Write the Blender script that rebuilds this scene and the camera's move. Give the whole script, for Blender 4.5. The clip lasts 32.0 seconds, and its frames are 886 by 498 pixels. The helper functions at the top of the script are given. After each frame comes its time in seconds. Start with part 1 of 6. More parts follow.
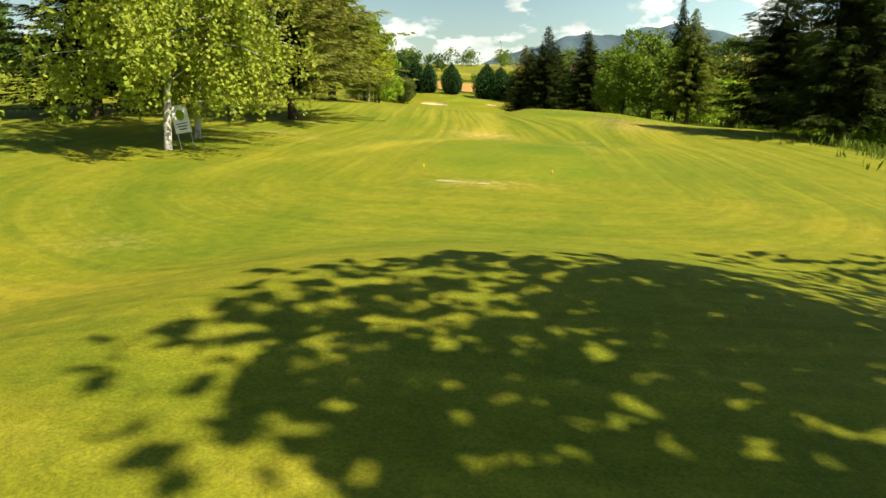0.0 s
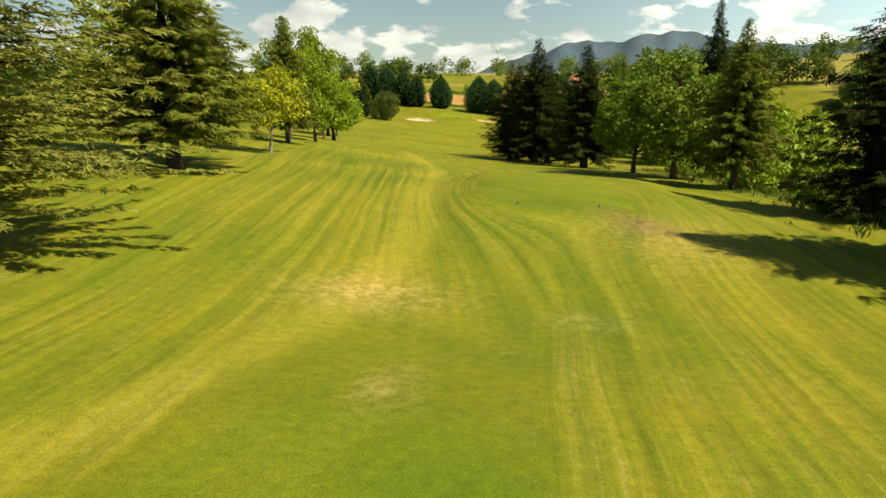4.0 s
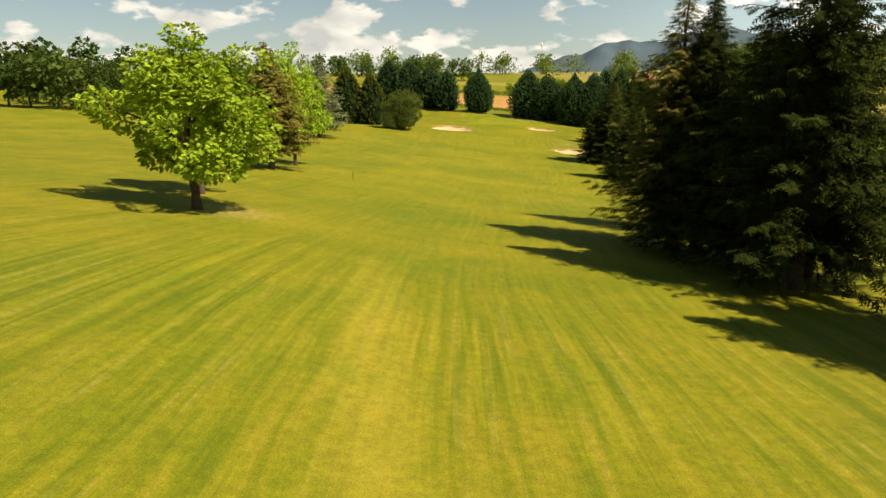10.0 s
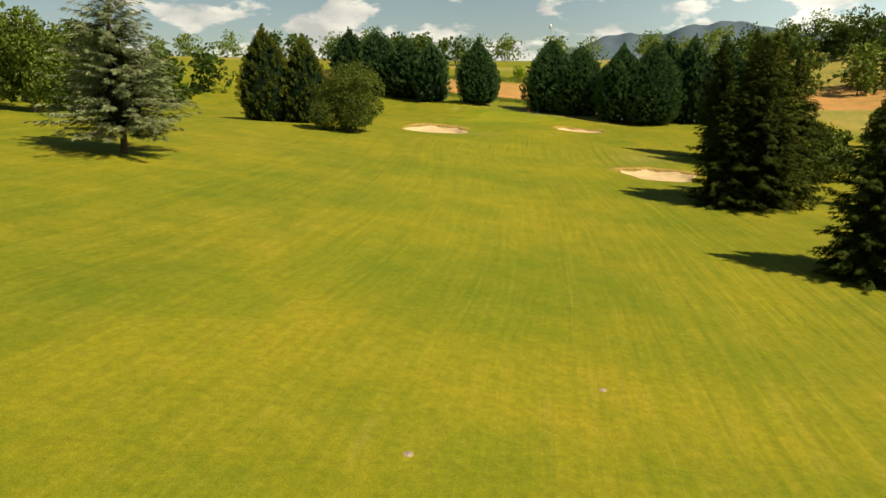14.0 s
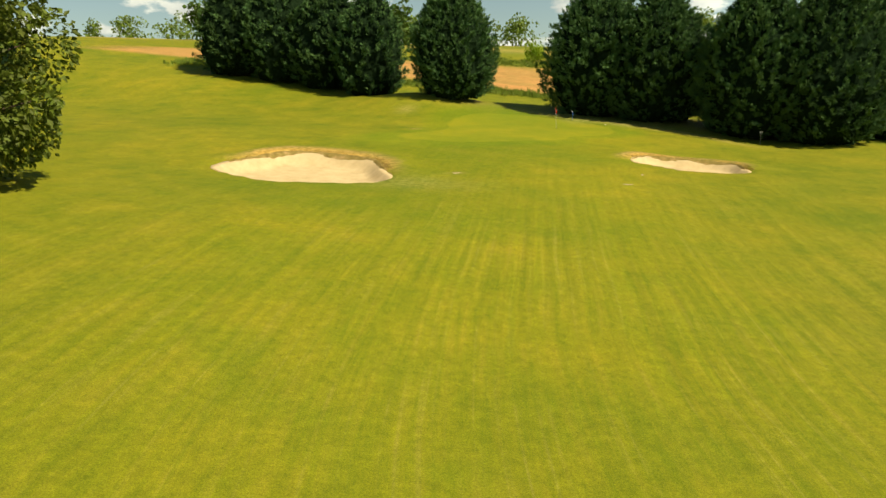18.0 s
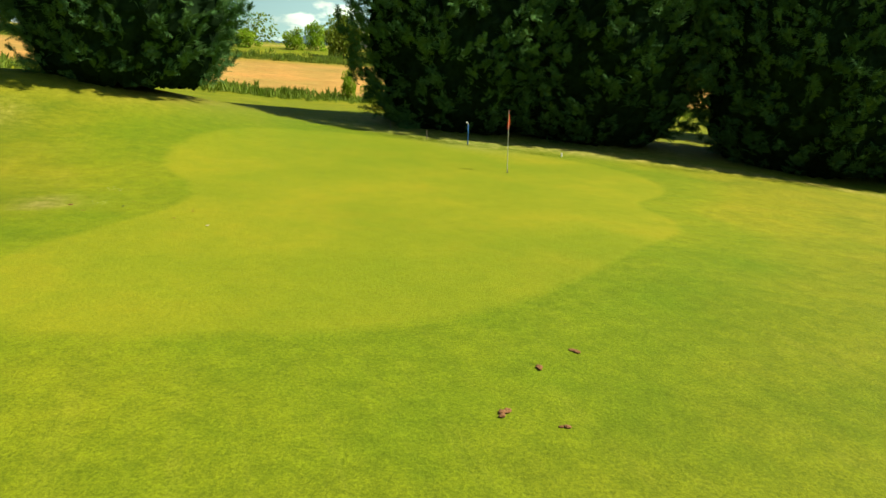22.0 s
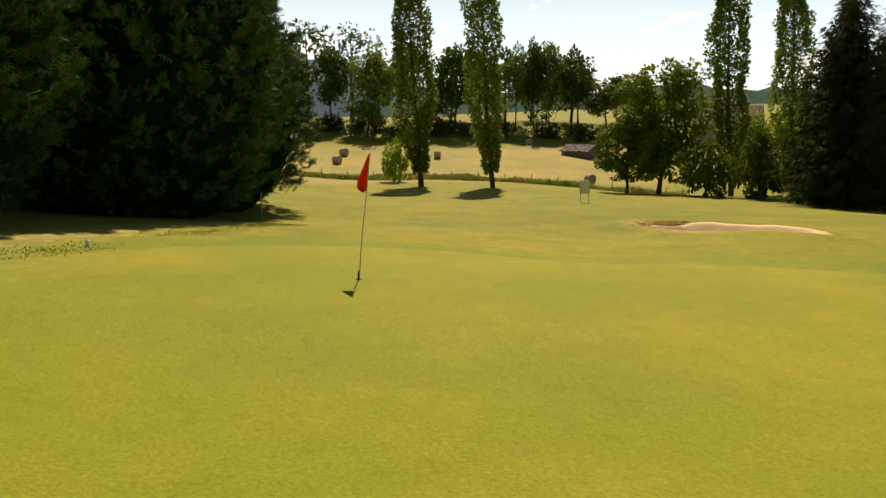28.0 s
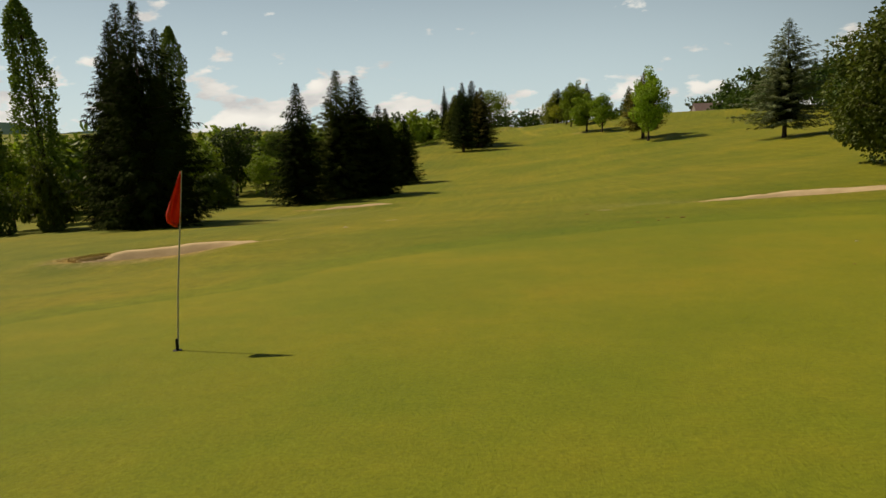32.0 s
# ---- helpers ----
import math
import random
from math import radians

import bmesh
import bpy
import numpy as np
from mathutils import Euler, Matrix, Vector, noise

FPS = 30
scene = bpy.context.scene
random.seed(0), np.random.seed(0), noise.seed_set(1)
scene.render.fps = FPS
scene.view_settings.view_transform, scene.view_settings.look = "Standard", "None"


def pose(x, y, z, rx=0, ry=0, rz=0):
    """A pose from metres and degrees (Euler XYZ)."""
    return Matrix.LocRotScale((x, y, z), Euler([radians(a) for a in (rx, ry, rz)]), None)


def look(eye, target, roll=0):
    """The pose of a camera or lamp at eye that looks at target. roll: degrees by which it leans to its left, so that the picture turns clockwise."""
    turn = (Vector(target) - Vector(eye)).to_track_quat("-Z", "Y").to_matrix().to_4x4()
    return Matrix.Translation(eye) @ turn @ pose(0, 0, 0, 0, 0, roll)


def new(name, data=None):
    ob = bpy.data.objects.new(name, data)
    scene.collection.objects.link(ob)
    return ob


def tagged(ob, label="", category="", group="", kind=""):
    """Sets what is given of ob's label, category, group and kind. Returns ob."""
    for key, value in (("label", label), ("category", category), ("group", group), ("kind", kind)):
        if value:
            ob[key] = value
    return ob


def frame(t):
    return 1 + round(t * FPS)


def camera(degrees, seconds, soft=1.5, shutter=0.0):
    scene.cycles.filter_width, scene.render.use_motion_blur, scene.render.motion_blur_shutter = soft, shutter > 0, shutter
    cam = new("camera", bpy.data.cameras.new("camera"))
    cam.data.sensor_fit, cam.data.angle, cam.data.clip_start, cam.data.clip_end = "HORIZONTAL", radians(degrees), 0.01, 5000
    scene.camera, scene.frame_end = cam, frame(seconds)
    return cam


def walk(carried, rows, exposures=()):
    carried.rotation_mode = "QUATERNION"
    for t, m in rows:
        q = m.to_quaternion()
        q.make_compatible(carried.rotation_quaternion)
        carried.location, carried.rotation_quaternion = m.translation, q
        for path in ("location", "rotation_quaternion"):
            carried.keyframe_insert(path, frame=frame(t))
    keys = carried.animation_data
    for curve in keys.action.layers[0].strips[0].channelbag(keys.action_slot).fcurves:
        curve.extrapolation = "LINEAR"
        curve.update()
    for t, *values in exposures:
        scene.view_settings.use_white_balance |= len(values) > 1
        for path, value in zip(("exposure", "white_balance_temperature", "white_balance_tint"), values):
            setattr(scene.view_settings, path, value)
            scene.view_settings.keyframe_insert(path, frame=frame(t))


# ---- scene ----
cam = camera(64.9, 32.0)
PATH = [
    (0, (7.677, -10.542, 1.529), (7.478, -8.611, 1.047), 0.2),
    (0.5, (7.888, -7.892, 1.916), (7.689, -5.961, 1.438), 0.1),
    (1, (8.119, -5.022, 2.47), (7.921, -3.09, 1.99), 0.3),
    (1.5, (8.36, -1.875, 2.93), (8.163, 0.057, 2.452), 0.2),
    (2, (8.66, 1.525, 3.281), (8.463, 3.457, 2.805), 0.2),
    (2.5, (9.056, 5.236, 3.533), (8.859, 7.17, 3.06), 0.2),
    (3, (9.437, 8.97, 3.877), (9.243, 10.903, 3.406), 0.2),
    (3.5, (9.851, 12.867, 4.053), (9.657, 14.802, 3.587), 0.1),
    (5.5, (10.489, 28.838, 4.383), (10.227, 30.766, 3.922), 0.0),
    (6, (10.244, 33.117, 4.351), (9.952, 35.041, 3.892), 0.0),
    (6.5, (9.948, 38.173, 4.154), (9.627, 40.093, 3.697), 0.0),
    (7, (9.355, 43.879, 4.08), (9.016, 45.796, 3.619), 0.0),
    (7.5, (8.563, 50.537, 3.823), (8.207, 52.451, 3.365), -0.1),
    (8, (7.548, 57.881, 3.564), (7.189, 59.794, 3.105), 0.0),
    (8.5, (6.71, 65.838, 3.338), (6.343, 67.75, 2.88), -0.0),
    (9, (5.497, 74.097, 2.874), (5.131, 76.011, 2.423), 0.0),
    (9.5, (3.56, 83.347, 2.12), (3.209, 85.266, 1.677), -0.4),
    (10, (1.049, 92.147, 1.968), (0.75, 94.071, 1.513), -0.5),
    (10.5, (-0.333, 100.906, 1.88), (-0.617, 102.83, 1.417), -0.1),
    (11, (-1.43, 110.55, 1.421), (-1.716, 112.474, 0.956), -0.0),
    (11.5, (-2.533, 120.256, 0.918), (-2.82, 122.179, 0.451), -0.3),
    (12, (-3.377, 130.454, 0.267), (-3.673, 132.377, -0.199), -0.4),
    (12.5, (-4.391, 140.35, -0.244), (-4.689, 142.272, -0.71), -0.5),
    (13, (-5.667, 150.987, -0.787), (-5.963, 152.909, -1.253), -0.7),
    (13.5, (-6.831, 161.428, -1.259), (-7.125, 163.35, -1.728), -0.6),
    (14, (-7.701, 171.528, -1.809), (-7.992, 173.451, -2.277), -0.6),
    (14.5, (-8.02, 182.318, -2.158), (-8.319, 184.239, -2.627), -0.4),
    (16.5, (-7.571, 222.411, -3.045), (-7.918, 224.32, -3.529), -0.8),
    (17, (-8.816, 233.426, -3.473), (-9.161, 235.336, -3.957), -0.7),
    (17.5, (-10.021, 243.964, -3.999), (-10.36, 245.874, -4.482), -0.7),
    (18, (-11.394, 254.896, -4.737), (-11.722, 256.811, -5.211), -0.7),
    (18.5, (-13.331, 265.926, -5.123), (-13.622, 267.848, -5.594), -0.6),
    (19, (-14.936, 275.778, -5.456), (-15.145, 277.711, -5.924), -0.2),
    (19.5, (-16.308, 284.174, -5.768), (-16.413, 286.117, -6.233), -0.0),
    (20, (-17.277, 290.144, -5.943), (-17.254, 292.089, -6.41), 0.1),
    (20.5, (-18.068, 294.874, -6.312), (-17.874, 296.81, -6.772), 0.3),
    (21, (-19.369, 298.863, -6.594), (-18.992, 300.774, -7.05), 0.5),
    (21.5, (-21.142, 302.328, -6.771), (-20.607, 304.201, -7.226), 0.8),
    (22, (-23.224, 306.32, -7.036), (-22.507, 308.134, -7.479), 0.8),
    (22.5, (-24.727, 309.927, -7.154), (-23.816, 311.655, -7.584), 0.5),
    (23, (-25.7, 313.518, -7.264), (-24.573, 315.117, -7.679), 0.3),
    (23.5, (-26.353, 316.071, -7.17), (-25.028, 317.514, -7.576), -0.0),
    (24, (-26.779, 318.229, -7.099), (-25.277, 319.488, -7.496), -0.2),
    (24.5, (-26.801, 320.529, -7.153), (-25.14, 321.572, -7.54), -0.4),
    (26.5, (-25.887, 328.016, -7.123), (-23.923, 328.109, -7.487), 0.0),
    (27, (-25.413, 329.229, -7.252), (-23.451, 329.085, -7.612), -0.1),
    (27.5, (-24.645, 330.163, -7.309), (-22.715, 329.774, -7.664), -0.2),
    (28, (-23.749, 331.013, -7.172), (-21.884, 330.383, -7.525), -0.1),
    (28.5, (-22.572, 331.704, -7.218), (-20.799, 330.842, -7.559), -0.1),
    (29, (-21.489, 332.388, -7.221), (-19.848, 331.293, -7.55), -0.1),
    (29.5, (-20.713, 333.168, -7.21), (-19.224, 331.871, -7.53), -0.1),
    (30, (-19.689, 333.851, -7.3), (-18.38, 332.37, -7.611), -0.2),
    (30.5, (-18.88, 334.653, -7.292), (-17.778, 333.013, -7.599), -0.2),
    (31, (-18.043, 335.226, -7.373), (-17.169, 333.452, -7.674), -0.6),
    (31.5, (-17.371, 335.802, -7.374), (-16.753, 333.923, -7.673), -0.9),
    (32, (-16.835, 336.167, -7.407), (-16.461, 334.225, -7.706), -1.6),
]
walk(cam, [(t, look(eye, target, roll)) for t, eye, target, roll in PATH],
     [(0.0, 0.78, 6850, 10), (1.0, 0.85, 6850, 9), (2.0, 0.55, 6950, 9), (3.5, 0.50, 7050, 12), (5.0, 0.45, 7150, 14), (9.5, 0.42, 7400, 21), (11.0, 0.66, 7380, 20), (12.0, 0.45, 7560, 25), (13.0, 0.30, 7330, 20), (14.0, 0.29, 7350, 18), (18.0, 0.40, 7300, 11), (19.2, 0.40, 7250, 10), (20.0, 0.36, 6430, -3), (21.0, 0.67, 6720, -14), (22.0, 0.66, 7050, -5), (24.0, 0.58, 6700, -6), (26.0, 0.42, 7000, 8), (27.5, 0.33, 7450, 28), (29.0, 0.11, 7780, 30), (30.0, -0.18, 7600, 30), (31.0, -0.42, 7400, 27), (32.0, -0.50, 7100, 23)])

# ---- light: a clear summer afternoon, sun high on the course's right ----
SUN_WAY = Vector((-1.66, 0.70, -2.1)).normalized()
sun = new("sun", bpy.data.lights.new("sun", "SUN"))
sun.data.energy, sun.data.angle, sun.data.color = 5.0, radians(0.5), (1.0, 0.915, 0.77)
sun.matrix_world = look((60, 150, 120), Vector((60, 150, 120)) + SUN_WAY * 10)

world = bpy.data.worlds.new("sky")
scene.world = world
world.use_nodes = True
wn, wl = world.node_tree.nodes, world.node_tree.links
wn.clear()
w_out = wn.new("ShaderNodeOutputWorld")
w_bg = wn.new("ShaderNodeBackground")
w_sky = wn.new("ShaderNodeTexSky")
w_sky.sky_type, w_sky.sun_disc = "NISHITA", False
w_sky.sun_elevation = math.asin(-SUN_WAY.z)
w_sky.sun_rotation = math.atan2(-SUN_WAY.x, -SUN_WAY.y)
w_sky.air_density, w_sky.dust_density, w_sky.ozone_density, w_sky.altitude = 1.0, 0.45, 1.6, 350
w_bg.inputs["Strength"].default_value = 0.05


def wnode(kind, **inputs):
    n = wn.new(kind)
    for key, value in inputs.items():
        n.inputs[key].default_value = value
    return n


# cumulus low over the hills: noise on the sky's dome, stretched along the horizon
w_tc = wn.new("ShaderNodeTexCoord")
w_sep = wn.new("ShaderNodeSeparateXYZ")
wl.new(w_tc.outputs["Generated"], w_sep.inputs[0])
w_map = wn.new("ShaderNodeMapping")
w_map.inputs["Scale"].default_value = (1.0, 1.0, 2.3)
w_map.inputs["Location"].default_value = (0.35, 0.1, 0.0)
wl.new(w_tc.outputs["Generated"], w_map.inputs[0])
w_n1 = wnode("ShaderNodeTexNoise", Scale=12.0, Detail=10.0, Roughness=0.52)
wl.new(w_map.outputs[0], w_n1.inputs["Vector"])
w_band = wn.new("ShaderNodeMapRange")
w_band.inputs["From Min"].default_value, w_band.inputs["From Max"].default_value = 0.045, 0.16
w_band.inputs["To Min"].default_value, w_band.inputs["To Max"].default_value = 0.135, -0.03
wl.new(w_sep.outputs["Z"], w_band.inputs["Value"])
w_add = wn.new("ShaderNodeMath")
w_add.operation = "ADD"
wl.new(w_n1.outputs["Fac"], w_add.inputs[0])
wl.new(w_band.outputs[0], w_add.inputs[1])
w_ramp = wn.new("ShaderNodeValToRGB")
w_ramp.color_ramp.elements[0].position, w_ramp.color_ramp.elements[1].position = 0.612, 0.668
wl.new(w_add.outputs[0], w_ramp.inputs[0])
w_n2 = wnode("ShaderNodeTexNoise", Scale=16.0, Detail=6.0)
wl.new(w_map.outputs[0], w_n2.inputs["Vector"])
w_cr = wn.new("ShaderNodeValToRGB")
w_cr.color_ramp.elements[0].position, w_cr.color_ramp.elements[0].color = 0.35, (8.8, 8.8, 9.0, 1)
w_cr.color_ramp.elements[1].position, w_cr.color_ramp.elements[1].color = 0.62, (13.8, 13.4, 12.8, 1)
wl.new(w_n2.outputs["Fac"], w_cr.inputs[0])
w_mix = wn.new("ShaderNodeMix")
w_mix.data_type = "RGBA"
wl.new(w_ramp.outputs["Color"], w_mix.inputs["Factor"])
# pale haze towards the horizon, thicker under the sun
w_dot = wn.new("ShaderNodeVectorMath")
w_dot.operation = "DOT_PRODUCT"
w_dot.inputs[1].default_value = Vector((-SUN_WAY.x, -SUN_WAY.y, 0)).normalized()
wl.new(w_tc.outputs["Generated"], w_dot.inputs[0])
w_side = wn.new("ShaderNodeMapRange")
w_side.interpolation_type = "SMOOTHSTEP"
w_side.inputs["From Min"].default_value, w_side.inputs["From Max"].default_value = -0.5, 0.4
w_side.inputs["To Min"].default_value, w_side.inputs["To Max"].default_value = 0.07, 0.58
wl.new(w_dot.outputs["Value"], w_side.inputs["Value"])
w_low = wn.new("ShaderNodeMapRange")
w_low.interpolation_type = "SMOOTHSTEP"
w_low.inputs["From Min"].default_value, w_low.inputs["From Max"].default_value = 0.0, 0.45
w_low.inputs["To Min"].default_value, w_low.inputs["To Max"].default_value = 1.0, 0.0
wl.new(w_sep.outputs["Z"], w_low.inputs["Value"])
w_fac = wn.new("ShaderNodeMath")
w_fac.operation = "MULTIPLY"
wl.new(w_side.outputs[0], w_fac.inputs[0])
wl.new(w_low.outputs[0], w_fac.inputs[1])
w_haze = wn.new("ShaderNodeMix")
w_haze.data_type = "RGBA"
w_haze.inputs["B"].default_value = (23.0, 28.5, 31.0, 1)
wl.new(w_fac.outputs[0], w_haze.inputs["Factor"])
wl.new(w_sky.outputs[0], w_haze.inputs["A"])
wl.new(w_haze.outputs["Result"], w_mix.inputs["A"])
w_lit = wn.new("ShaderNodeVectorMath")
w_lit.operation = "SCALE"
w_gain = wn.new("ShaderNodeMath")
w_gain.operation = "MULTIPLY_ADD"
w_gain.inputs[1].default_value, w_gain.inputs[2].default_value = 1.6, 0.95
wl.new(w_side.outputs[0], w_gain.inputs[0])
wl.new(w_cr.outputs[0], w_lit.inputs[0])
wl.new(w_gain.outputs[0], w_lit.inputs["Scale"])
wl.new(w_lit.outputs[0], w_mix.inputs["B"])
w_air = wn.new("ShaderNodeMix")
w_air.data_type, w_air.blend_type = "RGBA", "MULTIPLY"
w_air.inputs["Factor"].default_value = 1.0
w_air.inputs["B"].default_value = (0.90, 1.01, 0.96, 1)
wl.new(w_mix.outputs["Result"], w_air.inputs["A"])
wl.new(w_air.outputs["Result"], w_bg.inputs["Color"])
wl.new(w_bg.outputs[0], w_out.inputs[0])


# ---- plan of the land ----
def knots(t, ks, vs):
    """A smooth curve through a few design heights."""
    ks, vs = np.asarray(ks, float), np.asarray(vs, float)
    t = np.clip(np.asarray(t, float), ks[0], ks[-1])
    m = np.gradient(vs, ks)
    i = np.clip(np.searchsorted(ks, t) - 1, 0, len(ks) - 2)
    h = ks[i + 1] - ks[i]
    s = (t - ks[i]) / h
    return ((2 * s**3 - 3 * s**2 + 1) * vs[i] + (s**3 - 2 * s**2 + s) * h * m[i]
            + (3 * s**2 - 2 * s**3) * vs[i + 1] + (s**3 - s**2) * h * m[i + 1])


def step(a, b, x):
    s = np.clip((np.asarray(x, float) - a) / (b - a), 0, 1)
    return s * s * (3 - 2 * s)


def bump(x, y, cx, cy, rx, ry, turn=0.0):
    c, s = math.cos(radians(turn)), math.sin(radians(turn))
    u, v = (x - cx) * c + (y - cy) * s, (y - cy) * c - (x - cx) * s
    return np.exp(-((u / rx) ** 2) - (v / ry) ** 2)


def centre(y):
    """The fairway's middle line."""
    return knots(y, (-100, 0, 30, 60, 85, 100, 150, 185, 220, 255, 275, 300, 330, 400),
                 (8, 8.5, 10, 8, 3.5, 0, -5.5, -8, -8, -11, -14, -15, -14, -14))


# bunkers: middle x, y, half length, half width, turn, depth
BUNKERS = [(-28.2, 299.4, 5.8, 5.2, 8, 0.65), (-1.5, 310.8, 4.4, 3.2, -12, 0.55), (6.6, 264.5, 4.7, 4.8, 10, 0.6), (-71.5, 216.5, 3.2, 2.2, 10, 0.5)]


def bowl(x, y, b):
    cx, cy, rx, ry, turn, depth = b
    c, s = math.cos(radians(turn)), math.sin(radians(turn))
    u, v = (x - cx) * c + (y - cy) * s, (y - cy) * c - (x - cx) * s
    a = np.arctan2(v / ry, u / rx)
    return np.hypot(u / rx, v / ry) / (1 + 0.07 * np.sin(3 * a + cx) + 0.05 * np.sin(5 * a + cy))


def land(x, y, cut=0.3):
    """Height of the ground; cut: how far the earth lies under a bunker's sand."""
    x, y = np.asarray(x, float), np.asarray(y, float)
    z = knots(y, (-4000, -200, 0, 16, 35, 51, 70, 85, 100, 131, 152, 190, 220, 245, 262, 285, 300, 312, 328, 345, 370, 388, 405, 450, 500, 600, 700, 1000, 4500),
              (-30, -4, -2.8, -2.4, -2.2, -1.9, -2.9, -3.9, -5.0, -7.3, -8.9, -11.6, -12.8, -13.0, -12.8, -11.8, -10.8, -10.2, -9.75, -8.8, -7.5, -5.7, -3.7, 1.4, 5, 9, 12, 17, 20))
    d = x - centre(y)
    left = knots(y, (-200, 0, 38, 57, 71, 88, 104, 131, 171, 230, 260, 283, 297, 312, 334, 360, 420, 700),
                 (0.06, 0.04, 0.045, 0.075, 0.11, 0.145, 0.155, 0.135, 0.125, 0.14, 0.125, 0.10, 0.055, 0.045, 0.04, 0.10, 0.07, 0.0))
    right = knots(y, (-200, 30, 56, 92, 115, 170, 217, 243, 284, 300, 312, 330, 345, 420, 700),
                  (0.03, 0.03, 0.05, 0.035, 0.05, 0.07, 0.075, 0.065, 0.06, 0.07, 0.08, 0.06, 0.05, 0.03, 0.0))
    far = np.maximum(-d, 0)
    run = knots(y, (-4000, -200, 100, 150, 200, 4500), (45, 45, 42, 55, 90, 90))
    z = z + left * run * np.tanh(far / run)
    near = np.maximum(d, 0)
    z = z - right * 70 * np.tanh(near / 70)
    # the ditch beside the tees, the hay meadow and the hill behind it
    z = z - 3.0 * step(27, 42, x) * (1 - step(95, 150, y)) * step(-40, 10, y)
    z = z + step(70, 130, x) * knots(y, (-400, 100, 250, 300, 340, 500, 900), (4, 4, 5.5, 4.2, 6.5, 6, 0))
    z = z + step(118, 150, x) * knots(y, (-400, 100, 250, 300, 340, 500, 900), (2, 4, 6, 6, 6, 6, 0))
    z = z + step(150, 420, x) * knots(y, (-400, 100, 250, 300, 345, 450, 700, 1200), (4, 4, 3, 4, 18, 22, 18, 6))
    # tee mounds and the green's low plateau
    z = z + 1.4 * (1 - step(0.35, 1.0, np.hypot((x - 8) / 11.5, (y + 5) / 12.5)))
    z = z + knots(y, (40, 44, 52, 62, 66.5, 71.5, 76), (0, 0, 0.3, 0.66, 0.78, 0, 0)) * step(5, 9.5, x) * (1 - step(17.5, 25, x)) - 0.3 * bump(x, y, 4.5, 50, 5, 8)
    z = z + 0.25 * bump(x, y, -6.6, 314.6, 2.6, 2.6)
    z = z + 0.25 * bump(x, y, 8, 24, 6, 10) + 0.35 * bump(x, y, 12.5, 56, 6, 9) - 0.5 * bump(x, y, 9, 36, 9, 6)
    z = z + 1.9 * bump(x, y, -29, 341, 9, 8) - 0.25 * bump(x, y, 0, 316, 9, 6) - 0.4 * bump(x, y, 9, 328, 6, 6) - 1.4 * bump(x, y, 53, 270, 14, 14) - 0.3 * bump(x, y, -25, 299, 10, 7)
    # gentle rolls
    z = z + 0.16 * np.sin(x * 0.11 + 0.7 * np.sin(y * 0.05)) * np.sin(y * 0.083 + 1.0) * (1 - 0.7 * bump(x, y, -14, 328, 12, 14))
    for b in BUNKERS:
        r = bowl(x, y, b)
        z = z - (b[5] + cut) * (1 - step(0.74, 1.0, r)) + 0.45 * b[5] * np.exp(-((r - 1.2) / 0.25) ** 2) * step(-0.8, 0.8, (y - b[1]) / b[3])
    return z


def ground_z(x, y):
    return float(land(np.array([x]), np.array([y]))[0])


